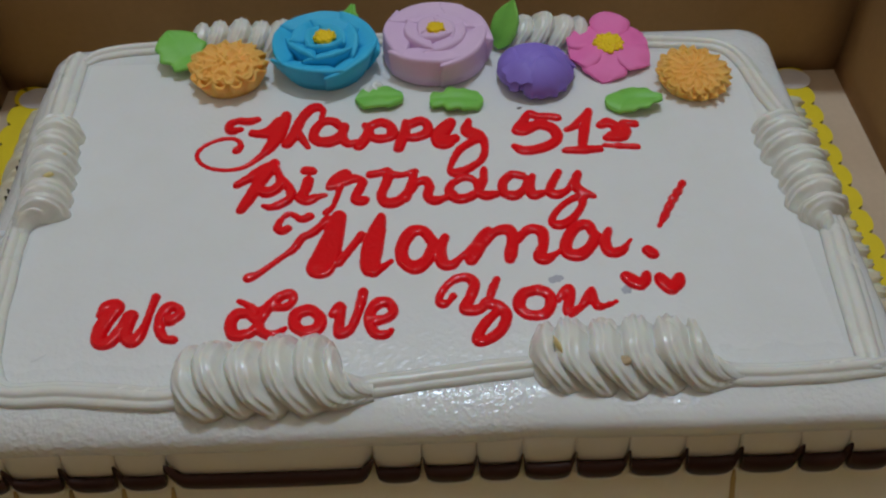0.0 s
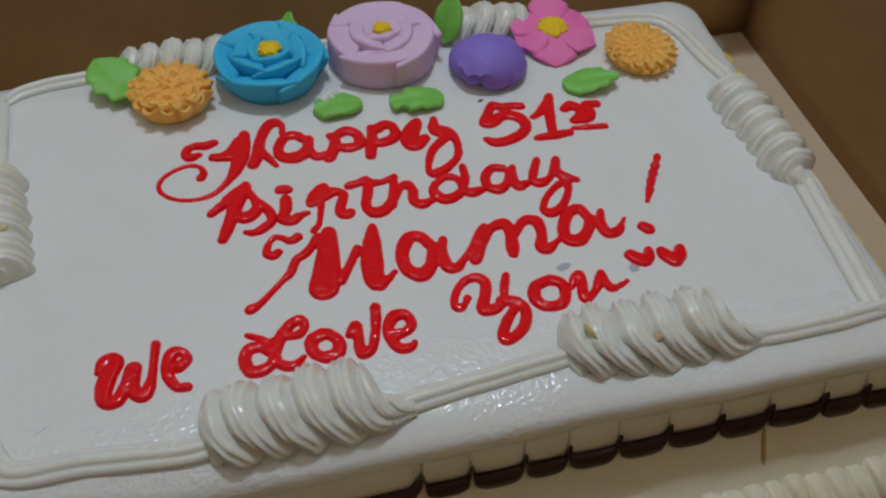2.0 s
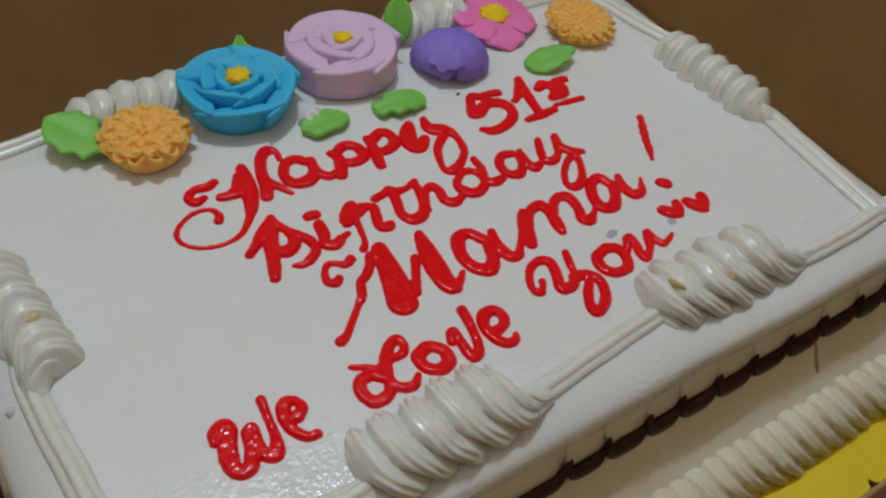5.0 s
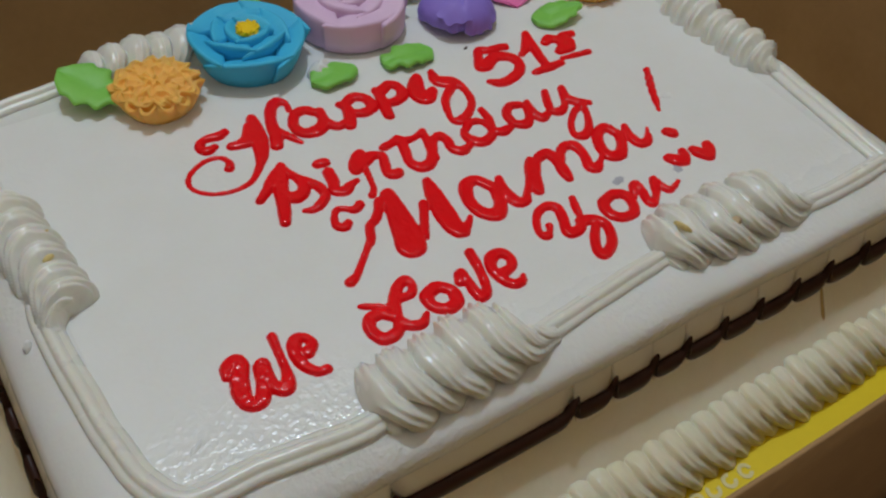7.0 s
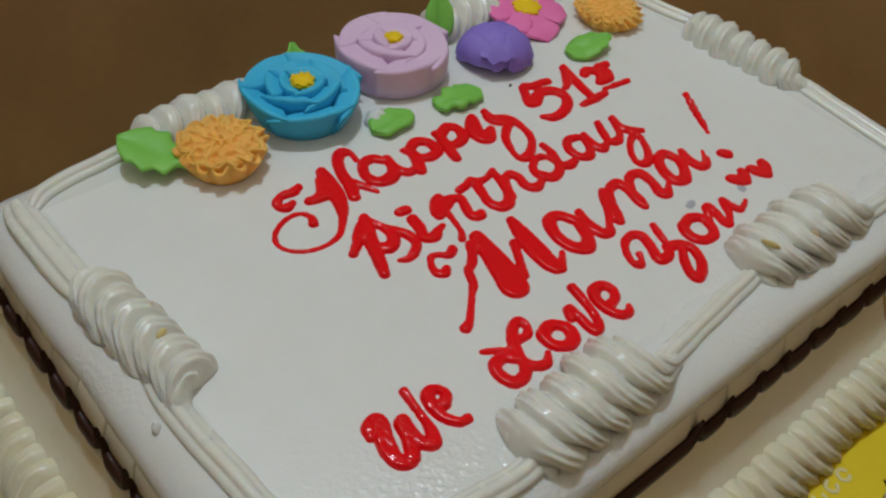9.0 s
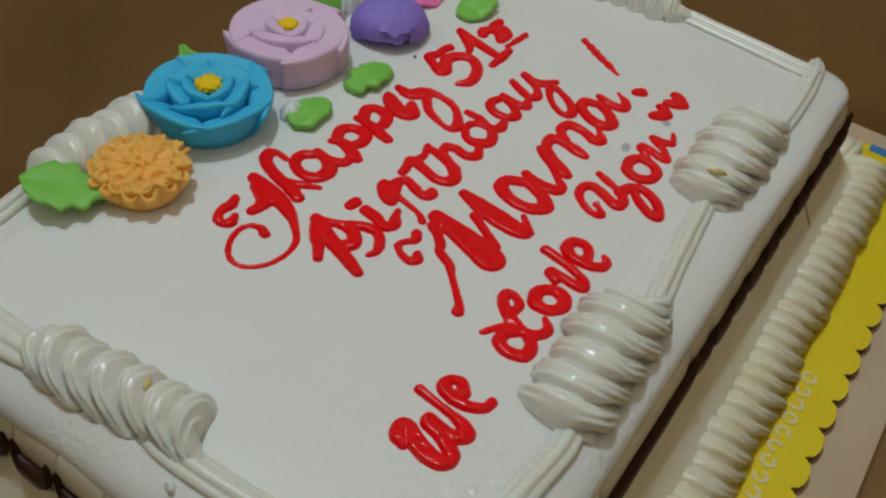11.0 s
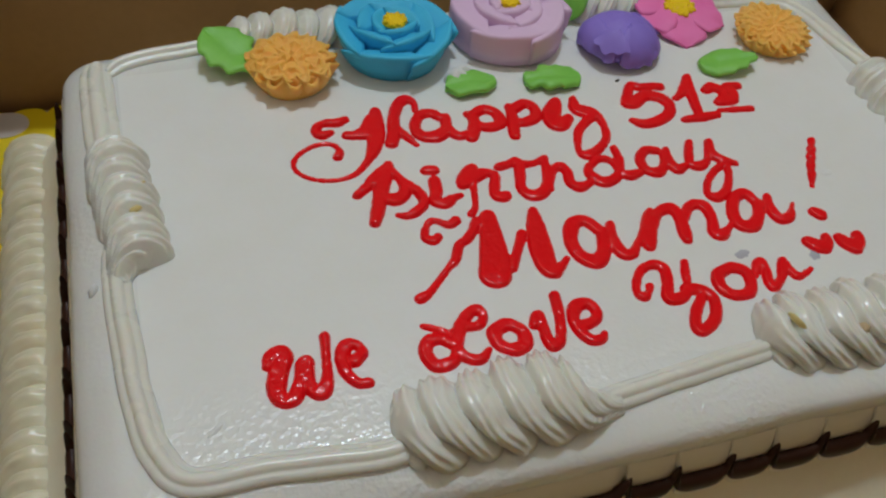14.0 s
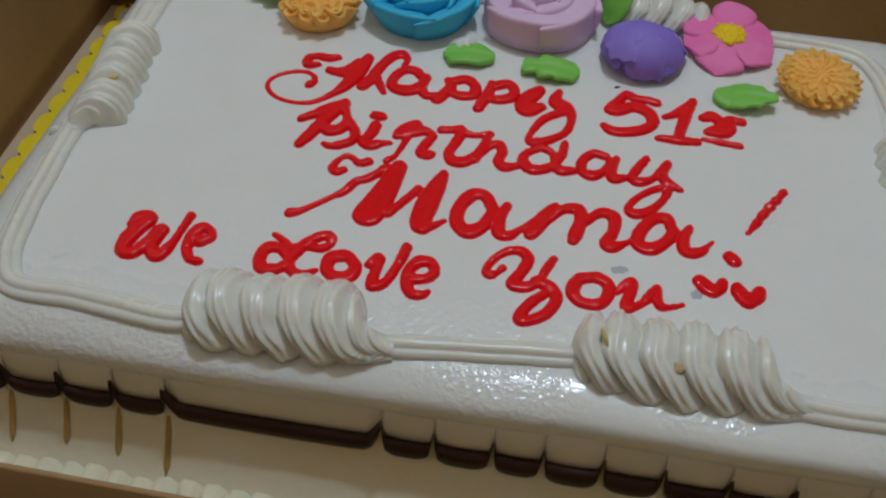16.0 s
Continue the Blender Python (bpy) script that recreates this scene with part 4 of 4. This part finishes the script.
def dome(radius, height, base=0.0, n=24, rows=10, lumps=0.0, seed=0.0, tuck=1.0):
    rings = []
    for j in range(rows + 1):
        e = math.pi / 2 * j / rows * 0.97
        r, z = radius * math.cos(e) * (1 - (1 - tuck) * (1 - min(1.0, math.sin(e) / 0.4)) ** 1.2), base + height * math.sin(e)
        ring = []
        for i in range(n):
            a = 2 * math.pi * i / n
            k = 1 + lumps * noise.noise((math.cos(a) * 2 + seed, math.sin(a) * 2, z * 0.5))
            ring.append((r * k * MM * math.cos(a), r * k * MM * math.sin(a), (z * (0.5 + 0.5 * k)) * MM))
        rings.append(ring)
    return lathe_strip(rings)


def stamens(parent, radius, z, count, size, seed):
    r = random.Random(seed)
    for k in range(count):
        a, d = k * 2.39996, radius * math.sqrt((k + 0.4) / count)
        g = dome(size * r.uniform(0.8, 1.2), size * r.uniform(0.7, 1.1), 0, 8, 4)
        m = Matrix.Translation((d * MM * math.cos(a), d * MM * math.sin(a), z * MM))
        part("stamen", moved(g, m), YELLOW, parent)


def layered_rose(label, mat, bed, rows, centre, seed):
    """bed: radius and height of the solid middle; each row: azimuths of the free tips, span, then the shape of its petals."""
    rose = thing("sugar_rose", label, "sugar flower", "sugar flowers on the cake")
    part("flower_base", dome(bed[0], bed[1], 0, 36, 8, 0.03, seed), mat, rose)
    r = random.Random(seed)
    for starts, span, foot, lip, low, high, reach, drop, slip, flat in rows:
        for a0 in starts:
            part("petal", rose_petal(foot, lip + r.uniform(-0.4, 0.4), low + r.uniform(-0.4, 0.4), high + r.uniform(-0.4, 0.4), a0, a0 + span, reach, drop, slip, flat, seed + a0 * 0.37), mat, rose)
    heart = part("flower_centre", moved(dome(centre[0], 1.8, 0, 22, 5, 0.30, seed), pose(0, 0, (centre[1] - 1.2) * MM)), YELLOW, rose, "yellow paste centre")
    stamens(heart, centre[0] * 0.86, centre[1], 30, 0.85, seed)
    return rose


blue = layered_rose("layered blue sugar rose with yellow centre on the cake", BLUE, (17.5, 9.5), (
    ((203, 272, 345, 60, 132), 90, 18.6, 24.8, 11.4, 13.8, 8.2, 3.0, 1.8, 0.24),
    ((238, 318, 30, 100, 170), 88, 11.0, 16.6, 12.8, 15.4, 6.4, 2.6, 2.2, 0.36),
    ((215, 335, 95), 132, 6.0, 9.4, 14.8, 16.2, 3.0, 1.6, 1.4, 0.12)), (5.2, 15.6), 3)
set_down(blue, -47.8, 86.6)
lilac = layered_rose("large pale lilac sugar rose with yellow centre on the cake", LILAC, (21.0, 12.2), (
    ((214, 274, 346, 58, 132), 98, 23.2, 24.8, 12.4, 13.6, 9.5, 0.5, 2.4, 0.18),
    ((250, 8, 126), 140, 13.0, 16.8, 13.2, 14.6, 8.0, 0.7, 2.2, 0.25),
    ((200, 320, 80), 134, 7.0, 9.8, 14.4, 15.6, 3.8, 0.8, 1.6, 0.20)), (4.2, 15.2), 8)
set_down(lilac, 1.2, 90.5, 0, -2.0, 0.6)


def frill(foot, lip, low, high, folds, amp, seed, thick=1.1, n=180):
    """One frilled tier of a carnation: a thin skirt that swings in and out ever more towards its lip."""
    rings = []
    profile = ((0.0, 0.0), (0.25, 0.0), (0.5, 0.0), (0.72, 0.0), (0.88, 0.0), (0.97, 0.15), (1.0, 0.5), (0.96, 0.85), (0.86, 1.0), (0.65, 1.0), (0.4, 1.0), (0.12, 1.0))
    for t, inward in profile:
        ring = []
        for i in range(n):
            a = 2 * math.pi * i / n
            x, y = math.cos(a), math.sin(a)
            turn = folds * a + 2.4 * noise.noise((1.6 * x, 1.6 * y, seed))
            swing = math.sin(turn) + 0.30 * math.sin(2 * turn + 1.0)
            swing *= 0.75 + 0.7 * noise.noise((2.1 * x, 2.1 * y, seed + 4))
            sway = 1 + 0.07 * noise.noise((1.3 * x, 1.3 * y, seed + 6))
            q = (foot + (lip - foot) * t ** 0.8) * sway + amp * swing * t ** 1.6 - thick * inward
            z = low + (high - low) * t + 0.35 * amp * math.cos(turn + 0.6) * t ** 2 + 0.9 * noise.noise((1.8 * x, 1.8 * y, seed + 8)) * t
            ring.append((q * MM * x, q * MM * y, max(0.0, z) * MM))
        rings.append(ring)
    return lathe_strip(rings)


def ruffle_crown(radius, top, fall, tiers, folds, lip, seed, rows=64, n=180):
    """The soft middle of a carnation: tiers of petals that lie over one another like shingles, each with a pleated, wandering lip."""
    rings = []
    for j in range(rows + 1):
        t = j / rows
        ring = []
        for i in range(n):
            a = 2 * math.pi * i / n
            x, y = math.cos(a), math.sin(a)
            q = tiers * t + 0.55 * noise.noise((1.5 * x * t, 1.5 * y * t, seed)) + 0.8
            tier = math.floor(q)
            turn = (folds * (0.35 + 0.65 * min(1.0, tier / tiers))) // 1 * a + 2.0 * noise.noise((1.4 * x, 1.4 * y, seed + tier))
            q += (0.20 * math.sin(turn) + 0.10 * math.sin(2 * turn + seed)) * min(1.0, 3 * t)
            f = q - math.floor(q)
            step = f ** 1.6 * min(1.0, (1 - f) / 0.16)
            z = top - fall * t ** 2.4 + lip * step * (0.7 + 0.5 * noise.noise((3 * x * t, 3 * y * t, seed + 2))) + 0.25 * lip * math.sin(turn) * step
            r = radius * t * (1 + 0.05 * noise.noise((1.6 * x, 1.6 * y, seed + 5)))
            ring.append((r * x * MM, r * y * MM, z * MM))
        rings.append(ring)
    rings.append([(x * 0.98, y * 0.98, 0.25 * z) for x, y, z in rings[-1]])
    return lathe_strip(rings[::-1])


def carnation(label, R, h, folds, seed):
    """A frilled skirt round a soft crown of small pleated petals."""
    flower = thing("sugar_carnation", label, "sugar flower", "sugar flowers on the cake")
    part("flower_base", dome(0.88 * R, 0.85 * h, 0, 64, 16, 0.10, seed, 0.75), ORANGE, flower)
    for k, (foot, lip, low, high, count, amp) in enumerate(((0.74, 0.94, 0.0, 0.84, 1.0, 2.3), (0.60, 0.84, 0.35, 0.98, 0.85, 2.2))):
        part("ruffled_petals", moved(frill(R * foot, R * lip, h * low, h * high, max(3, round(folds * count)), amp * R / 18, seed + 3.7 * k, 2.6), pose(0, 0, 0, 0, 0, 37 * k)), ORANGE, flower)
    part("petal_crown", ruffle_crown(0.80 * R, 1.04 * h, 0.26 * h, 3.0, folds, 0.27 * h, seed), ORANGE, flower)
    return flower


def shell_petal(radius, height, a_mid, span, low, crown, out, flare, seed, n=30, rows=14, thick=1.0):
    """A sheet wrapped round a dome: a draped, uneven hem below, a crisp edge above at the angle crown; low: height of the hem."""
    grid_out, grid_in = [], []
    for i in range(n + 1):
        u = -1 + 2 * i / n
        a = math.radians(a_mid + span / 2 * u)
        hem = low + 1.2 * abs(u) ** 4 + 2.2 * noise.noise((u * 2.3, seed, 0.0)) + 0.25 * noise.noise((u * 6, seed, 3.0))
        end = math.radians(crown * (1 - 0.22 * abs(u) ** 2.5) + 7 * noise.noise((u * 2.0, seed, 8.0)))
        start = math.asin(min(0.9, max(0.01, hem / height)))
        for j in range(rows + 1):
            t = j / rows
            e = start + (end - start) * t
            k = out * (1 - 0.55 * t) + 0.5 * noise.noise((1.6 * u, 1.6 * t, seed))
            flat = flare * (1 - t) ** 3 * (1 + 0.9 * noise.noise((u * 4, seed, 5.0)))
            for grid, d in ((grid_out, k), (grid_in, k - thick)):
                q = (radius + d) * math.cos(e) + flat
                grid.append((q * MM * math.cos(a), q * MM * math.sin(a), max(0.0, (height + d) * math.sin(e)) * MM))
    faces = []
    for i in range(n):
        for j in range(rows):
            a = i * (rows + 1) + j
            faces.append((a, a + rows + 1, a + rows + 2, a + 1))
    back = len(grid_out)
    faces += [tuple(back + k for k in f[::-1]) for f in faces[:]]
    s = rows + 1
    edge = list(range(s)) + [i * s + rows for i in range(1, n + 1)] + [n * s + j for j in range(rows - 1, -1, -1)] + [i * s for i in range(n - 1, 0, -1)]
    for a, b in zip(edge, edge[1:] + edge[:1]):
        faces.append((a, b, back + b, back + a))
    return grid_out + grid_in, faces


bud = thing("sugar_rosebud", "closed violet sugar rosebud with folded petals on the cake", "sugar flower", "sugar flowers on the cake")
part("flower_base", dome(16.6, 15.2, 0, 48, 20, 0.04, 3.0, 0.55), PURPLE, bud)
for k, (mid, span, low, crown, out, flare) in enumerate(((100, 160, 2.2, 70, 0.6, -1.2), (-8, 120, 3.4, 60, 1.2, 0.4), (185, 105, 3.0, 64, 1.4, -1.4), (-70, 88, 2.0, 76, 2.4, -1.8), (-132, 62, 7.6, 66, 2.2, 0.2), (22, 50, 2.4, 46, 2.7, 0.4))):
    part("petal", shell_petal(16.8, 14.8, mid, span, low, crown, out, flare, k * 3.7), PURPLE, bud)
set_down(bud, 43.6, 72.4, 4)


def flat_petal(length, width, lift, seed, n=16, rows=12, thick=3.0):
    """A broad rounded petal from the centre outward along x, cupped and wavy."""
    up, down = [], []
    for i in range(n + 1):
        u = i / n
        half = width / 2 * (1 + 0.16 * noise.noise((u * 4, seed, 7.0))) * (0.30 + 0.70 * math.sin(min(1.0, u * 1.25) * math.pi / 2)) * (1 - max(0.0, (u - 0.62) / 0.38) ** 2.4 * 0.98)
        for j in range(rows + 1):
            v = -1 + 2 * j / rows
            x, y = 2.0 + (length - 2.0) * u - 0.8 * abs(v) * u, half * v
            z = lift * u ** 1.6 + 0.5 * (abs(v) ** 2) * u + 1.6 * noise.noise((x * 0.13, y * 0.16, seed)) * u + 2.4 * (1 - u)
            t = thick * (1 - 0.85 * max(abs(v) ** 4, u ** 6))
            up.append((x * MM, y * MM, (z + t / 2) * MM))
            down.append((x * MM, y * MM, (z - t / 2) * MM))
    s = rows + 1
    faces = [(i * s + j, (i + 1) * s + j, (i + 1) * s + j + 1, i * s + j + 1) for i in range(n) for j in range(rows)]
    back = len(up)
    faces += [tuple(back + k for k in f[::-1]) for f in faces[:]]
    edge = list(range(s)) + [i * s + rows for i in range(1, n + 1)] + [n * s + j for j in range(rows - 1, -1, -1)] + [i * s for i in range(n - 1, 0, -1)]
    for a, b in zip(edge, edge[1:] + edge[:1]):
        faces.append((a, b, back + b, back + a))
    return up + down, faces


set_down(carnation("ruffled orange sugar carnation beside a green leaf", 18.2, 10.6, 14, 2.0), -90.0, 77.6, 0)
set_down(carnation("flat ruffled orange sugar carnation near the cake corner", 17.2, 7.6, 19, 4.4), 113.4, 67.6, 40, 4.0)


blossom = thing("sugar_blossom", "open pink five-petalled sugar blossom with yellow stamens", "sugar flower", "sugar flowers on the cake")
for k, (turn, lift, long) in enumerate(((-103, -1.6, 22.5), (-32, -0.8, 21), (28, 0.6, 20), (80, 2.4, 23), (150, 0.8, 21), (-160, -0.8, 19.5))):
    part("petal", moved(flat_petal(long, 19.5, lift, k * 2.1), pose(0, 0, (2.6 + 0.35 * (k % 2)) * MM, 0, 0, turn)), PINK, blossom)
part("flower_base", dome(8, 3.2, 0, 20, 5), PINK, blossom)
heart = part("flower_centre", moved(dome(6.4, 2.6, 0, 20, 5, 0.2, 2.0), pose(0.5 * MM, 1.5 * MM, 4.6 * MM)), YELLOW, blossom, "yellow paste centre")
stamens(heart, 6.4, 6.0, 40, 1.35, 5)
set_down(blossom, 79.0, 89.0, 0, 4, 0.6)


def leaf_geo(length, width, jag, arch, tilt, seed, thick=2.0, n=40, rows=10, blunt=0.75, waves=22):
    """A leaf along x, with a groove for its midrib and an uneven edge."""
    up, down = [], []
    for i in range(n + 1):
        u = 0.5 - 0.5 * math.cos(math.pi * i / n)
        half = width / 2 * math.sin(math.pi * min(1.0, 0.004 + 0.975 * u) ** 0.8) ** blunt + 0.15
        if blunt < 0.4:
            half = width / 2 * (1 - abs(2 * u - 1) ** 2.4) ** (1 / 2.4) + 0.1
        half *= 1 + jag * math.sin(u * waves + seed) * (0.15 + 1.1 * u ** 2.5) + 0.10 * noise.noise((u * 6, seed, 1.0))
        for j in range(rows + 1):
            v = -1 + 2 * j / rows
            x = length * (u - 0.5) + 0.5 * math.sin(u * waves + seed) * abs(v)
            z = arch * math.sin(math.pi * u) + tilt * (u - 0.5) + 1.1 * abs(v) ** 1.5 - 0.5 * (1 - min(1.0, abs(v) * 3)) + 0.6 * noise.noise((u * 3, v * 1.5, seed))
            t = thick * (1 - 0.55 * abs(v) ** 3)
            z = max(z, 0.0)
            up.append((x * MM, half * v * MM, (z + t) * MM))
            down.append((x * MM, half * v * MM, z * MM))
    s = rows + 1
    faces = [(i * s + j, (i + 1) * s + j, (i + 1) * s + j + 1, i * s + j + 1) for i in range(n) for j in range(rows)]
    back = len(up)
    faces += [tuple(back + k for k in f[::-1]) for f in faces[:]]
    edge = list(range(s)) + [i * s + rows for i in range(1, n + 1)] + [n * s + j for j in range(rows - 1, -1, -1)] + [i * s for i in range(n - 1, 0, -1)]
    for a, b in zip(edge, edge[1:] + edge[:1]):
        faces.append((a, b, back + b, back + a))
    return up + down, faces


def leaf(label, x, y, turn, *shape, tip=0.0, z=0.0, **more):
    ob = solid("sugar_leaf", leaf_geo(*shape, **more), GREEN, label, "sugar leaf", "sugar leaves on the cake")
    ob.matrix_world = Matrix.Translation((x * MM, y * MM, TOP + z * MM)) @ pose(0, 0, 0, 0, 0, turn) @ pose(0, 0, 0, 0, tip, 0)
    return ob


leaf("green sugar leaf with a ragged edge beside the carnation", -111.5, 89.0, -55, 29, 21.0, 0.30, 1.2, -8.0, 1.0, z=4.4, waves=26, blunt=1.0)
leaf("small green heart-shaped sugar leaf with a white tip", -24.0, 59.2, 184, 20.5, 13.0, 0.16, 1.0, 0.0, 4.0, blunt=0.36, waves=13, thick=2.8)
leaf("small green sugar leaf in front of the lilac rose", 9.4, 56.3, 178, 23, 13.5, 0.24, 1.4, 0.5, 7.0, blunt=0.42, waves=21, thick=2.8)
leaf("green oval sugar leaf with one raised end", 84.5, 52.6, -6, 23.5, 15.0, 0.13, 1.0, 5.5, 9.0, z=0.8, blunt=0.62, waves=24, thick=2.2)
leaf("green sugar leaf standing behind the lilac rose", 34.0, 99.5, 58, 23, 12.5, 0.06, 1.2, 0.0, 2.0, tip=-55, z=10, waves=9)
leaf("green sugar leaf tip behind the blue rose", -38.0, 106.0, 70, 18, 10, 0.02, 1.0, 0.0, 5.0, tip=-40, z=7.5)

# ---- crumbs and smudges ----
HOLLOW_SHADE = material("beige_hollow_shade", (0.56, 0.41, 0.24), 0.7, 0.08, 700, 0.6, 500, 0.0006)


def blob(name, label, mat, x, y, rx, ry, h, z=0.0, turn=0.0, seed=0.0):
    g = dome(1.0, 1.0, 0, 14, 5, 0.5, seed)
    ob = solid(name, ([Vector((v[0] * rx, v[1] * ry, v[2] * h)) for v in g[0]], g[1]), mat, label, name.replace("_", " "))
    ob.matrix_world = Matrix.Translation((x * MM, y * MM, TOP + z * MM)) @ pose(0, 0, 0, 0, 0, turn)
    return ob


blob("icing_dab", "small white icing dab on a green leaf", ICING, -27.0, 65.5, 5.6, 4.8, 5.0, 0.0)

blob("icing_nub", "small white icing nub on the cake rim", ICING, -167.0, -13.0, 2.4, 1.6, 2.4, -2.0, 60, 3.0)
blob("icing_fold", "short curled fold of white icing on the cake top", ICING, -137.3, -71.5, 3.2, 0.9, 0.6, -0.15, 35, 5.0)
blob("gel_smudge", "faint grey gel smudge on the white icing", SMUDGE, 41.3, -43.5, 3.0, 1.9, 0.20, -0.08, 20, 1.0)
blob("gel_smudge", "faint grey gel smudge beside a red heart", SMUDGE, 66.0, -49.0, 2.8, 2.0, 0.20, -0.08, 70, 2.0)
blob("gel_smudge", "faint grey gel smudge near the exclamation mark", ICING, 92.7, -13.0, 2.6, 1.8, 0.5, -0.15, 10, 4.0)
blob("dark_crumb", "tiny dark crumb beside the violet rosebud", FLECK, 36.1, 52.7, 1.5, 0.7, 0.6, -0.1, 20, 6.0)
blob("dark_crumb", "tiny dark crumb on the piped icing", FLECK, -79.0, -87.4, 0.45, 0.9, 0.5, 8.6, 20, 7.0)
blob("butter_streak", "yellow butter streak in the piped icing", BUTTER, 37.0, -80.2, 0.9, 3.4, 2.0, 9.8, 18, 8.0)
blob("butter_streak", "yellow butter streak in the piped icing", BUTTER, -151.3, 10.5, 1.4, 2.6, 1.4, 7.8, -50, 9.0)
blob("butter_streak", "thin yellow butter streak in the piped icing", BUTTER, -149.5, 21.5, 0.9, 2.2, 1.2, 7.2, -50, 4.0)
# Raised tan dab whose colour stands for the shade inside a torn hollow.
blob("cake_hollow", "tan dab painted as the shade in a torn hollow of the piped icing", HOLLOW_SHADE, 58.4, -85.0, 3.0, 2.0, 1.2, 7.4, 15, 2.0)
for x, y in ((58.7, -55.0), (61.1, -54.3)):
    blob("gel_dot", "tiny red gel dot beside the piped icing", RED, x, y, 0.9, 0.7, 0.5, -0.1, 20, x)
for y in (44.4, 6.0, -3.7, -26.3, -48.5, -59.7):
    part("syrup_speck", moved(dome(0.9, 0.9, -0.3, 10, 4, 0.3, y), pose(-0.1890, y * MM, TOP - 0.047, 0, -50, 0)), SYRUP, cake, "brown syrup speck")
